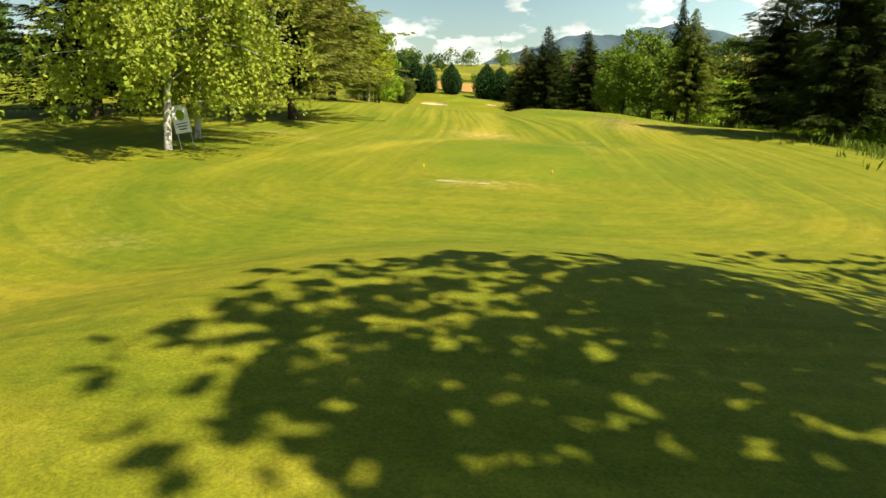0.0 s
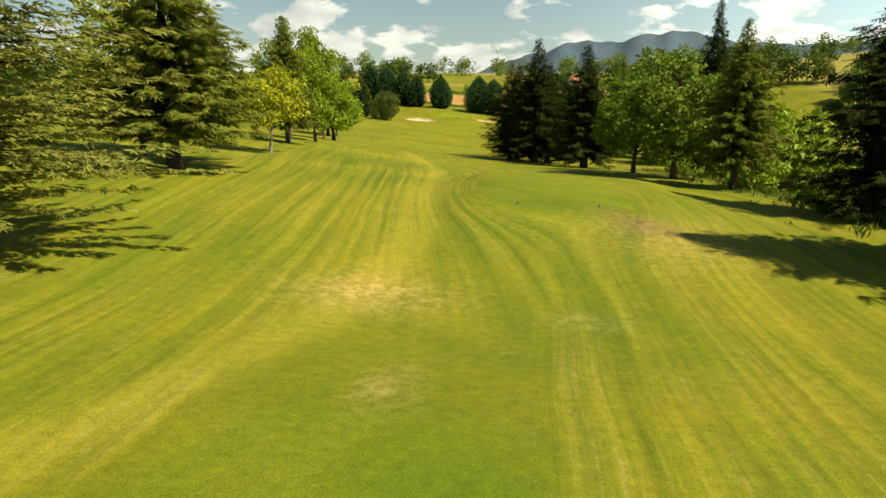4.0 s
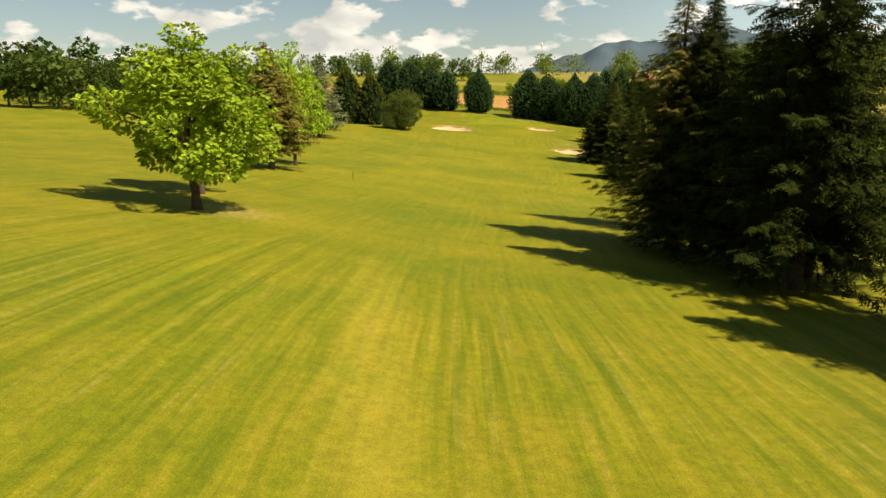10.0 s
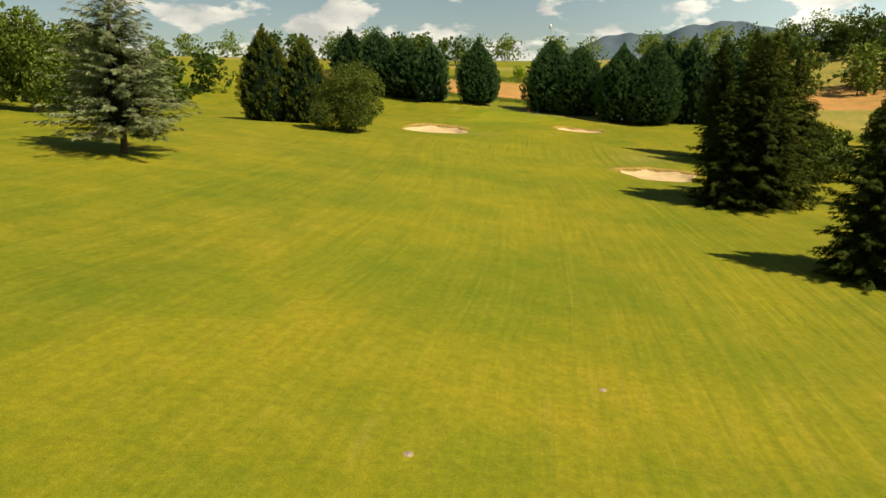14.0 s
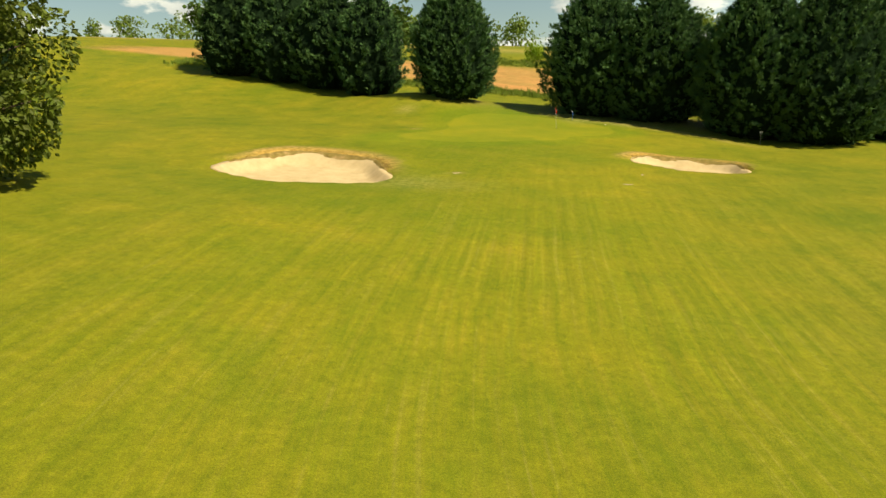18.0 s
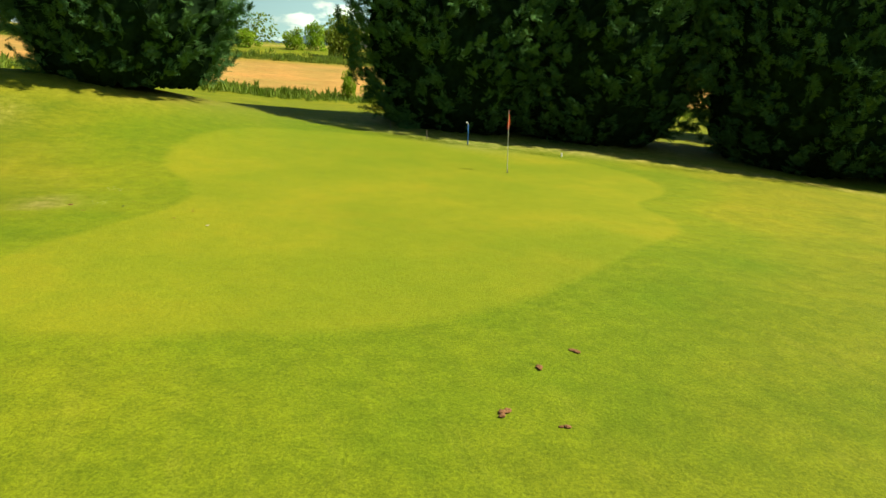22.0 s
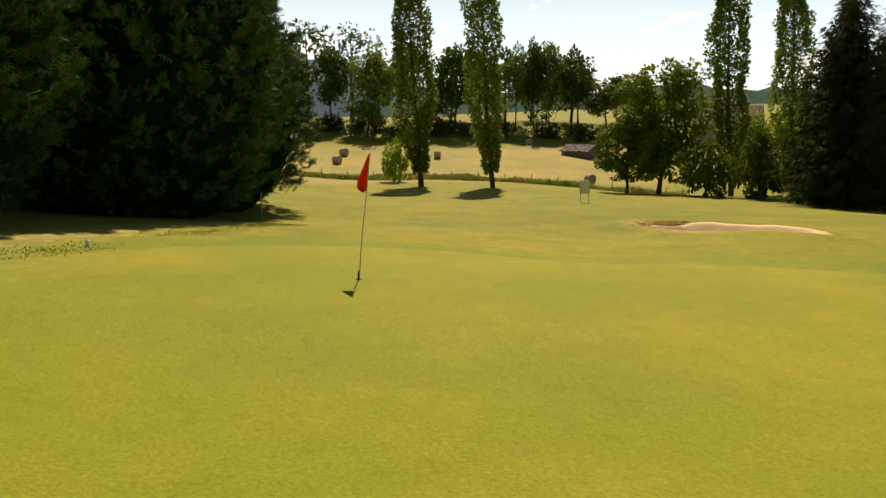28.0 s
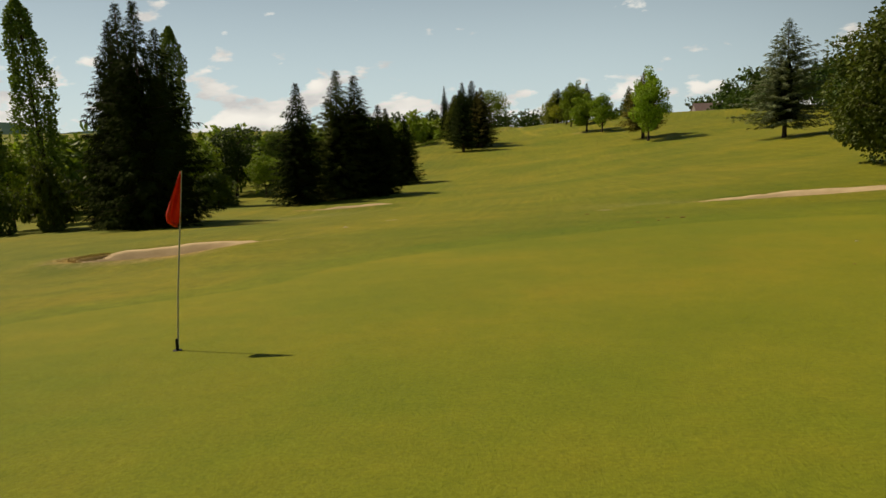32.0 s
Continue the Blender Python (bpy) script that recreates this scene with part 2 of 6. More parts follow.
# ---- materials ----
def material(name, colors, scale=4.0, rough=0.8, spec=0.3, bump_by=0.2, bump_scale=40.0, island=0.0, through_light=0.0, metal=0.0, per_object=0.0):
    """A procedural surface: two scales of noise between the colours, fine relief, and chance shifts from piece to piece."""
    m = bpy.data.materials.new(name)
    m.use_nodes = True
    n, l = m.node_tree.nodes, m.node_tree.links
    p = n["Principled BSDF"]
    p.inputs["Roughness"].default_value, p.inputs["Metallic"].default_value = rough, metal
    p.inputs["Specular IOR Level"].default_value = spec
    tc = n.new("ShaderNodeTexCoord")
    a = n.new("ShaderNodeTexNoise")
    a.inputs["Scale"].default_value, a.inputs["Detail"].default_value, a.inputs["Roughness"].default_value = scale, 6.0, 0.65
    l.new(tc.outputs["Object"], a.inputs["Vector"])
    ramp = n.new("ShaderNodeValToRGB")
    els = ramp.color_ramp.elements
    while len(els) < len(colors):
        els.new(0.5)
    for i, c in enumerate(colors):
        els[i].position = 0.3 + 0.4 * i / max(1, len(colors) - 1)
        els[i].color = (*c, 1)
    l.new(a.outputs["Fac"], ramp.inputs["Fac"])
    col = ramp.outputs["Color"]
    if island or per_object:
        hsv = n.new("ShaderNodeHueSaturation")
        src = None
        if island:
            src = n.new("ShaderNodeNewGeometry").outputs["Random Per Island"]
        if per_object:
            ob = n.new("ShaderNodeObjectInfo").outputs["Random"]
            if src is None:
                src = ob
            else:
                mx = n.new("ShaderNodeMix")
                mx.inputs[0].default_value = 0.4
                l.new(src, mx.inputs[2])
                l.new(ob, mx.inputs[3])
                src = mx.outputs[0]
        w = max(island, per_object)
        for socket, lo, hi in (("Value", 1 - w, 1 + w), ("Hue", 0.5 - 0.03 * w, 0.5 + 0.03 * w)):
            r = n.new("ShaderNodeMapRange")
            r.inputs["To Min"].default_value, r.inputs["To Max"].default_value = lo, hi
            l.new(src, r.inputs["Value"])
            l.new(r.outputs[0], hsv.inputs[socket])
        l.new(col, hsv.inputs["Color"])
        col = hsv.outputs["Color"]
    l.new(col, p.inputs["Base Color"])
    if bump_by:
        b = n.new("ShaderNodeTexNoise")
        b.inputs["Scale"].default_value, b.inputs["Detail"].default_value = bump_scale, 4.0
        l.new(tc.outputs["Object"], b.inputs["Vector"])
        bp = n.new("ShaderNodeBump")
        bp.inputs["Strength"].default_value, bp.inputs["Distance"].default_value = bump_by, 0.05
        l.new(b.outputs["Fac"], bp.inputs["Height"])
        l.new(bp.outputs[0], p.inputs["Normal"])
    if through_light:
        tr = n.new("ShaderNodeBsdfTranslucent")
        l.new(col, tr.inputs["Color"])
        mix = n.new("ShaderNodeMixShader")
        mix.inputs[0].default_value = through_light
        l.new(p.outputs[0], mix.inputs[1])
        l.new(tr.outputs[0], mix.inputs[2])
        l.new(mix.outputs[0], n["Material Output"].inputs["Surface"])
    return m


LEAF = dict(scale=0.5, rough=0.6, spec=0.25, bump_by=0.0, island=0.45, through_light=0.27, per_object=0.2)
M_MAPLE = material("maple_leaves", [(0.19, 0.29, 0.014), (0.32, 0.43, 0.026)], **LEAF)
# darker maple leaves: the ditch trees' self-shadowing is mixed into this green
M_DEEP = material("deep_green_leaves", [(0.115, 0.195, 0.012), (0.21, 0.30, 0.021)], **LEAF)
M_BRIGHT = material("bright_leaves", [(0.21, 0.33, 0.014), (0.33, 0.44, 0.026)], **LEAF)
M_YELLOW = material("yellow_green_leaves", [(0.30, 0.32, 0.012), (0.40, 0.41, 0.02)], **LEAF)
M_BIRCH = material("birch_leaves", [(0.20, 0.26, 0.022), (0.33, 0.37, 0.040)], **LEAF)
M_POPLAR = material("poplar_leaves", [(0.12, 0.19, 0.022), (0.20, 0.28, 0.036)], **LEAF)
M_DARKLEAF = material("dark_leaves", [(0.045, 0.085, 0.010), (0.08, 0.13, 0.016)], **LEAF)
NEEDLE = dict(scale=0.6, rough=0.85, spec=0.03, bump_by=0.0, island=0.5, through_light=0.07, per_object=0.2)
M_SPRUCE = material("spruce_needles", [(0.018, 0.031, 0.005), (0.048, 0.066, 0.010)], **NEEDLE)
M_MIDSPRUCE = material("mid_green_needles", [(0.055, 0.078, 0.011), (0.115, 0.140, 0.020)], **NEEDLE)
M_BUSH = material("bush_leaves", [(0.075, 0.12, 0.012), (0.15, 0.20, 0.022)], **LEAF)
M_OLIVE = material("olive_needles", [(0.10, 0.135, 0.016), (0.19, 0.22, 0.030)], **{**NEEDLE, "through_light": 0.3})
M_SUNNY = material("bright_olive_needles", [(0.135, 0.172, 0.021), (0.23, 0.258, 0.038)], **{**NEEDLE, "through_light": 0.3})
M_GREYNEEDLE = material("grey_green_needles", [(0.22, 0.25, 0.045), (0.36, 0.38, 0.078)], **{**NEEDLE, "through_light": 0.3})
M_RUSTY = material("browning_needles", [(0.105, 0.105, 0.02), (0.20, 0.18, 0.036)], **NEEDLE)
M_TAN = material("tan_green_needles", [(0.17, 0.16, 0.030), (0.30, 0.27, 0.055)], **{**NEEDLE, "through_light": 0.2})
M_CYPRESS = material("cypress_sprays", [(0.033, 0.080, 0.028), (0.100, 0.186, 0.055)], **{**NEEDLE, "through_light": 0.04})
M_CEDAR = material("blue_cedar_needles", [(0.13, 0.17, 0.075), (0.25, 0.29, 0.135)], **NEEDLE)
M_BARK = material("brown_bark", [(0.05, 0.035, 0.022), (0.12, 0.085, 0.055)], scale=6, rough=0.95, bump_by=0.8, bump_scale=14)
# almost black: stands in for deep shade between a conifer's boughs
M_INNERSHADE = material("dark_inner_foliage", [(0.008, 0.010, 0.005), (0.022, 0.026, 0.012)], scale=5, rough=1.0, spec=0.0, bump_by=0.0)
# near-black green: the shade in the gaps between sprays is put into this colour
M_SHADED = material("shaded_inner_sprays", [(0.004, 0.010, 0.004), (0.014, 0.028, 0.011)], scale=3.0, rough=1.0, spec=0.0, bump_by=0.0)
M_PALEBARK = material("pale_smooth_bark", [(0.20, 0.17, 0.12), (0.34, 0.30, 0.22)], scale=5, rough=0.9, bump_by=0.4, bump_scale=14)
M_BIRCHBARK = material("white_birch_bark", [(0.06, 0.055, 0.05), (0.55, 0.52, 0.46), (0.62, 0.6, 0.55)], scale=3.0, rough=0.85, bump_by=0.4, bump_scale=10)
M_SAND = material("pale_sand", [(0.46, 0.355, 0.175), (0.60, 0.475, 0.255)], scale=1.2, rough=1.0, spec=0.1, bump_by=0.35, bump_scale=18)
M_SOIL = material("reddish_soil", [(0.13, 0.085, 0.025), (0.22, 0.17, 0.045), (0.36, 0.25, 0.10)], scale=2.2, rough=1.0, spec=0.1, bump_by=0.9, bump_scale=9)
M_RED = material("red_flag_cloth", [(0.66, 0.05, 0.012), (0.80, 0.08, 0.02)], scale=8, rough=0.7, bump_by=0.15, bump_scale=60, through_light=0.35)
M_POLE = material("pale_pole_paint", [(0.55, 0.55, 0.52), (0.66, 0.66, 0.62)], scale=8, rough=0.4, bump_by=0.03)
M_BLUE = material("blue_paint", [(0.02, 0.09, 0.30), (0.035, 0.13, 0.38)], scale=8, rough=0.5, bump_by=0.05)
M_BLACK = material("black_plastic", [(0.012, 0.012, 0.012), (0.03, 0.03, 0.03)], scale=8, rough=0.5, bump_by=0.05)
M_WHITE = material("white_paint", [(0.66, 0.66, 0.63), (0.78, 0.78, 0.75)], scale=5, rough=0.6, bump_by=0.05)
M_YELLOWPAINT = material("yellow_paint", [(0.70, 0.45, 0.02), (0.80, 0.55, 0.04)], scale=6, rough=0.5, bump_by=0.05)
M_REDPAINT = material("red_paint", [(0.55, 0.03, 0.02), (0.66, 0.05, 0.03)], scale=6, rough=0.5, bump_by=0.05)
M_METAL = material("grey_metal", [(0.30, 0.30, 0.31), (0.42, 0.42, 0.43)], scale=8, rough=0.45, metal=0.8, bump_by=0.05)
M_WOODGREY = material("weathered_wood", [(0.12, 0.095, 0.07), (0.22, 0.18, 0.14)], scale=5, rough=0.95, bump_by=0.5, bump_scale=20)
M_OLDROOF = material("blackened_old_boards", [(0.03, 0.028, 0.026), (0.09, 0.08, 0.07), (0.30, 0.29, 0.27)], scale=1.6, rough=0.95, bump_by=0.6, bump_scale=10)
M_HAY = material("baled_hay", [(0.30, 0.23, 0.13), (0.46, 0.37, 0.22)], scale=4, rough=1.0, bump_by=0.9, bump_scale=25)
M_TILE = material("old_roof_tiles", [(0.22, 0.15, 0.12), (0.36, 0.27, 0.22)], scale=2.5, rough=0.9, bump_by=0.6, bump_scale=12, island=0.25)
M_REDTILE = material("red_roof_tiles", [(0.38, 0.10, 0.06), (0.50, 0.16, 0.09)], scale=2.5, rough=0.9, bump_by=0.6, bump_scale=12, island=0.2)
M_SLATE = material("grey_slate_roof", [(0.16, 0.17, 0.19), (0.27, 0.28, 0.30)], scale=2.0, rough=0.7, bump_by=0.4, bump_scale=10)
M_STONE = material("grey_stone_wall", [(0.25, 0.23, 0.20), (0.40, 0.37, 0.33)], scale=2.0, rough=0.95, bump_by=0.6, bump_scale=8)
M_RENDER = material("pale_render", [(0.55, 0.50, 0.42), (0.66, 0.61, 0.53)], scale=1.5, rough=0.9, bump_by=0.2)
M_GLASS = material("dark_window_glass", [(0.02, 0.025, 0.03), (0.04, 0.05, 0.06)], scale=2, rough=0.08, spec=0.6, bump_by=0.0)
M_WEED = material("tall_weeds", [(0.14, 0.22, 0.02), (0.25, 0.32, 0.045)], **LEAF)
M_STRAW = material("straw_grass", [(0.30, 0.195, 0.045), (0.50, 0.36, 0.11)], **LEAF)
M_DRYGRASS = material("dry_tall_grass", [(0.26, 0.25, 0.07), (0.38, 0.35, 0.12)], **LEAF)
M_HILL = material("wooded_far_hills", [(0.035, 0.07, 0.05), (0.06, 0.10, 0.075)], scale=0.02, rough=1.0, spec=0.0, bump_by=0.0)
# distance haze is mixed into the mountains' own blue-grey colour
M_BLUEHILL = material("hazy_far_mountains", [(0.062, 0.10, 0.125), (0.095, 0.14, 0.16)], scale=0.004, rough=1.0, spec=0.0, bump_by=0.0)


# ---- mesh helpers ----
def solid(name, verts, faces, mat, parent=None, smooth=True, label=""):
    """One mesh object from arrays of corners and faces, under a thing when parent is given."""
    me = bpy.data.meshes.new(name)
    verts = np.asarray(verts, np.float32)
    if isinstance(faces, np.ndarray):
        k = faces.shape[1]
        me.vertices.add(len(verts))
        me.vertices.foreach_set("co", verts.ravel())
        me.loops.add(faces.size)
        me.loops.foreach_set("vertex_index", faces.ravel().astype(np.int32))
        me.polygons.add(len(faces))
        me.polygons.foreach_set("loop_start", np.arange(0, faces.size, k, dtype=np.int32))
        me.update(calc_edges=True)
    else:
        me.from_pydata([tuple(map(float, v)) for v in verts], [], faces)
    me.polygons.foreach_set("use_smooth", np.full(len(me.polygons), smooth))
    me.materials.append(mat)
    ob = new(name, me)
    if parent is not None:
        ob.parent = parent
    if label:
        tagged(ob, label)
    return ob


def part(name, bm, mat, parent, label="", smooth=False):
    me = bpy.data.meshes.new(name)
    bm.normal_update()
    bm.to_mesh(me)
    bm.free()
    me.polygons.foreach_set("use_smooth", np.full(len(me.polygons), smooth))
    me.materials.append(mat)
    ob = new(name, me)
    if parent is not None:
        ob.parent = parent
    if label:
        tagged(ob, label)
    return ob


def empty_thing(name, x, y, label, category, group="", turn=0.0, scale=(1, 1, 1), z=None, sink=0.0):
    ob = new(name)
    ob.matrix_basis = Matrix.LocRotScale((x, y, (ground_z(x, y) if z is None else z) - sink), Euler((0, 0, radians(turn))), scale)
    return tagged(ob, label, category, group)


def tube(points, radii, sides=8):
    """Corners and faces of a bent, tapering round bar."""
    pts = np.asarray(points, float)
    n = len(pts)
    d = np.gradient(pts, axis=0)
    d /= np.linalg.norm(d, axis=1)[:, None] + 1e-9
    ref = np.where(np.abs(d[:, 2:3]) > 0.9, np.array([[1.0, 0, 0]]), np.array([[0, 0, 1.0]]))
    a = np.cross(d, ref)
    a /= np.linalg.norm(a, axis=1)[:, None]
    b = np.cross(d, a)
    th = np.linspace(0, 2 * np.pi, sides, endpoint=False)
    v = pts[:, None] + np.asarray(radii, float)[:, None, None] * (np.cos(th)[None, :, None] * a[:, None] + np.sin(th)[None, :, None] * b[:, None])
    i, j = np.meshgrid(np.arange(n - 1), np.arange(sides), indexing="ij")
    k = (j + 1) % sides
    f = np.stack([i * sides + j, i * sides + k, (i + 1) * sides + k, (i + 1) * sides + j], -1).reshape(-1, 4)
    return v.reshape(-1, 3), f


def gather(pieces):
    vs, fs, at = [], [], 0
    for v, f in pieces:
        vs.append(v)
        fs.append(f + at)
        at += len(v)
    return np.concatenate(vs), np.concatenate(fs)


def spread(places, ways, ups, lengths, widths, leaf_v, leaf_f):
    """Many small leaves or sprays: the leaf's x runs along each way, its z near each up."""
    ways = ways / (np.linalg.norm(ways, axis=1)[:, None] + 1e-9)
    side = np.cross(ups, ways)
    side /= np.linalg.norm(side, axis=1)[:, None] + 1e-9
    top = np.cross(ways, side)
    lv = np.asarray(leaf_v, float)
    v = (places[:, None] + lengths[:, None, None] * lv[None, :, 0:1] * ways[:, None]
         + widths[:, None, None] * lv[None, :, 1:2] * side[:, None] + lengths[:, None, None] * lv[None, :, 2:3] * top[:, None])
    f = np.asarray(leaf_f)[None] + (np.arange(len(places)) * len(lv))[:, None, None]
    return v.reshape(-1, 3), f.reshape(-1, 3)


# a leaf folded along its rib; a flat spray with toothed sides; a hanging spray
LEAF_V = [(0, 0, 0), (0.5, 0.5, 0.08), (1, 0, -0.05), (0.5, -0.5, 0.08)]
LEAF_F = [(0, 2, 1), (0, 3, 2)]
# a twig: a thin spine and paired side shoots that shorten to the tip
SPRAY_V, SPRAY_F = [(0.0, 0.045, 0.0), (0.0, -0.045, 0.0), (1.06, 0.0, -0.10)], [(0, 1, 2)]
for at, wide_at, on in ((0.10, 0.36, 0.20), (0.30, 0.46, 0.24), (0.52, 0.36, 0.22), (0.72, 0.22, 0.18)):
    for hand in (-1, 1):
        q = len(SPRAY_V)
        SPRAY_V += [(at, 0.0, 0.015), (at + 0.15, 0.0, 0.015), (at + on + 0.06, hand * wide_at, -0.07)]
        SPRAY_F.append((q, q + 1, q + 2) if hand > 0 else (q, q + 2, q + 1))
# the same twig with broader shoots and fewer of them, for what stands farther off
FAN_V = [(0.0, 0.02, 0), (0.26, 0.0, 0.03), (0.50, 0.52, -0.06), (0.0, -0.02, 0), (0.50, -0.52, -0.06), (0.30, 0.02, 0.03), (0.56, 0.0, 0.02), (0.80, 0.42, -0.10),
         (0.30, -0.02, 0.03), (0.80, -0.42, -0.10), (0.10, 0.10, 0.02), (1.05, 0.0, -0.10), (0.10, -0.10, 0.02)]
FAN_F = [(0, 1, 2), (3, 4, 1), (5, 6, 7), (8, 9, 6), (10, 12, 11)]


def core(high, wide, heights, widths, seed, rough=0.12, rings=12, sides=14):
    """Lumpy closed hull for a conifer's dense inner twigs: blocks light, coloured as shade."""
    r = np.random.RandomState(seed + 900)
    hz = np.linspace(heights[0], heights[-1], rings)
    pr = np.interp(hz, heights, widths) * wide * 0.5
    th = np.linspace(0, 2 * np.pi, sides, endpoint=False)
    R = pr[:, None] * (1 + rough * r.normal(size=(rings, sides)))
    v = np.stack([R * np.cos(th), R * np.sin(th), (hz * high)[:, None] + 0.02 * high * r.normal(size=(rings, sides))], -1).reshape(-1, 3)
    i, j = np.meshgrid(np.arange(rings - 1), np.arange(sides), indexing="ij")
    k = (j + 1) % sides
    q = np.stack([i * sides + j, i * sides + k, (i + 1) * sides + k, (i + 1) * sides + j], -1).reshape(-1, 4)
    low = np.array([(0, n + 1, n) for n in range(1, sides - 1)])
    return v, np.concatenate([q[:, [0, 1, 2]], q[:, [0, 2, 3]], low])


def noise3(p, seed, freq):
    """Smooth chance values, one per point, from a few crossed waves."""
    r = np.random.RandomState(seed)
    out = np.zeros(len(p))
    for _ in range(5):
        k = r.normal(size=3) * freq
        out += np.sin(p @ k + r.uniform(0, 6.28))
    return out / 3.0


# ---- trees: each builder gives trunk and crown for a tree one unit high per metre named ----
def broadleaf(seed, high=10.0, wide=7.0, bare=0.18, leaves=9000, size=0.30, weep=0.0, lumps=30, round_top=0.55, limbs=10, spire=False):
    r = np.random.RandomState(seed)
    wood = []
    lean = r.uniform(-0.25, 0.25, 2)
    zs = np.linspace(0, high * 0.85, 9)
    stem = np.stack([lean[0] * zs / high * 2 + 0.12 * np.sin(zs * 0.9 + seed), lean[1] * zs / high * 2 + 0.12 * np.cos(zs * 0.7), zs - 0.35 * (zs == 0)], -1)
    rad = 0.0165 * high * (1 - zs / (high * 0.9)) ** 0.8 + 0.015
    rad[0] *= 1.45
    wood.append(tube(stem, rad))
    ends = []
    for i in range(limbs):
        z0 = high * (bare + (0.7 - bare) * (i + r.uniform(0, 1)) / limbs)
        a = i * 2.4 + r.uniform(-0.4, 0.4)
        reach = wide * 0.5 * (0.62 + 0.3 * r.uniform()) * (1 - 0.45 * max(0, z0 / high - 0.35))
        rise = high * (0.10 + 0.12 * r.uniform())
        s = np.linspace(0, 1, 5)
        base = np.array([np.interp(z0, zs, stem[:, 0]), np.interp(z0, zs, stem[:, 1]), z0])
        pts = base + np.stack([np.cos(a) * reach * s, np.sin(a) * reach * s, rise * s ** 0.8 - weep * 0.5 * s * s], -1)
        wood.append(tube(pts, 0.30 * rad[0] * (1 - 0.85 * s) + 0.012, 5))
        ends.append(pts[-1])
        ends.append(pts[3])
    ends = np.array(ends)
    # lumps of foliage: round the limbs' ends and through the crown
    mid = high * (bare + (1 - bare) * 0.5)
    lump = []
    while len(lump) < lumps:
        q = r.uniform(-1, 1, 3)
        if np.linalg.norm(q) < 1:
            zz = (q[2] + 1) / 2
            slim = np.interp(zz, (0, 0.25, 0.55, 0.85, 1), (1.0, 1.15, 0.95, 0.5, 0.1)) if spire else 1 - abs(zz - (1 - round_top)) ** 2.2 * 1.1
            lump.append((q[0] * wide * 0.40 * slim, q[1] * wide * 0.40 * slim, high * (bare + 0.06) + zz * high * (0.88 - bare)))
    lump = np.concatenate([np.array(lump), ends, stem[-2:]])
    lr = wide * (0.10 + 0.095 * r.uniform(size=len(lump))) * (np.interp(lump[:, 2] / high, (0.5, 1.0), (1.0, 0.5)) if spire else 1.0)
    pick = r.choice(len(lump), leaves, p=lr**2 / (lr**2).sum())
    dirs = r.normal(size=(leaves, 3))
    dirs /= np.linalg.norm(dirs, axis=1)[:, None]
    rr = lr[pick] * r.uniform(0.55, 1.0, leaves) ** 0.5 * (1 + 0.22 * noise3(dirs * 2 + lump[pick], seed, 1.3))
    pos = lump[pick] + dirs * rr[:, None] * (1, 1, 0.8)
    if weep:
        pos[:, 2] -= weep * np.abs(r.normal(size=leaves)) * (np.hypot(pos[:, 0], pos[:, 1]) / (wide * 0.5)) ** 1.2
    keep = (pos[:, 2] > high * bare * 0.75) & (noise3(pos, seed + 7, 9.0 / wide) > -0.62)
    pos, dirs = pos[keep], dirs[keep]
    k = len(pos)
    way = dirs + r.normal(size=(k, 3)) * 0.7 + (0, 0, -0.35 - weep * 0.5)
    up = r.normal(size=(k, 3)) * 0.6 + dirs * 0.6 + (0, 0, 0.7)
    ln = size * r.uniform(0.7, 1.35, k)
    crown = spread(pos, way, up, ln, ln * r.uniform(0.55, 0.8, k), LEAF_V, LEAF_F)
    return gather(wood), crown


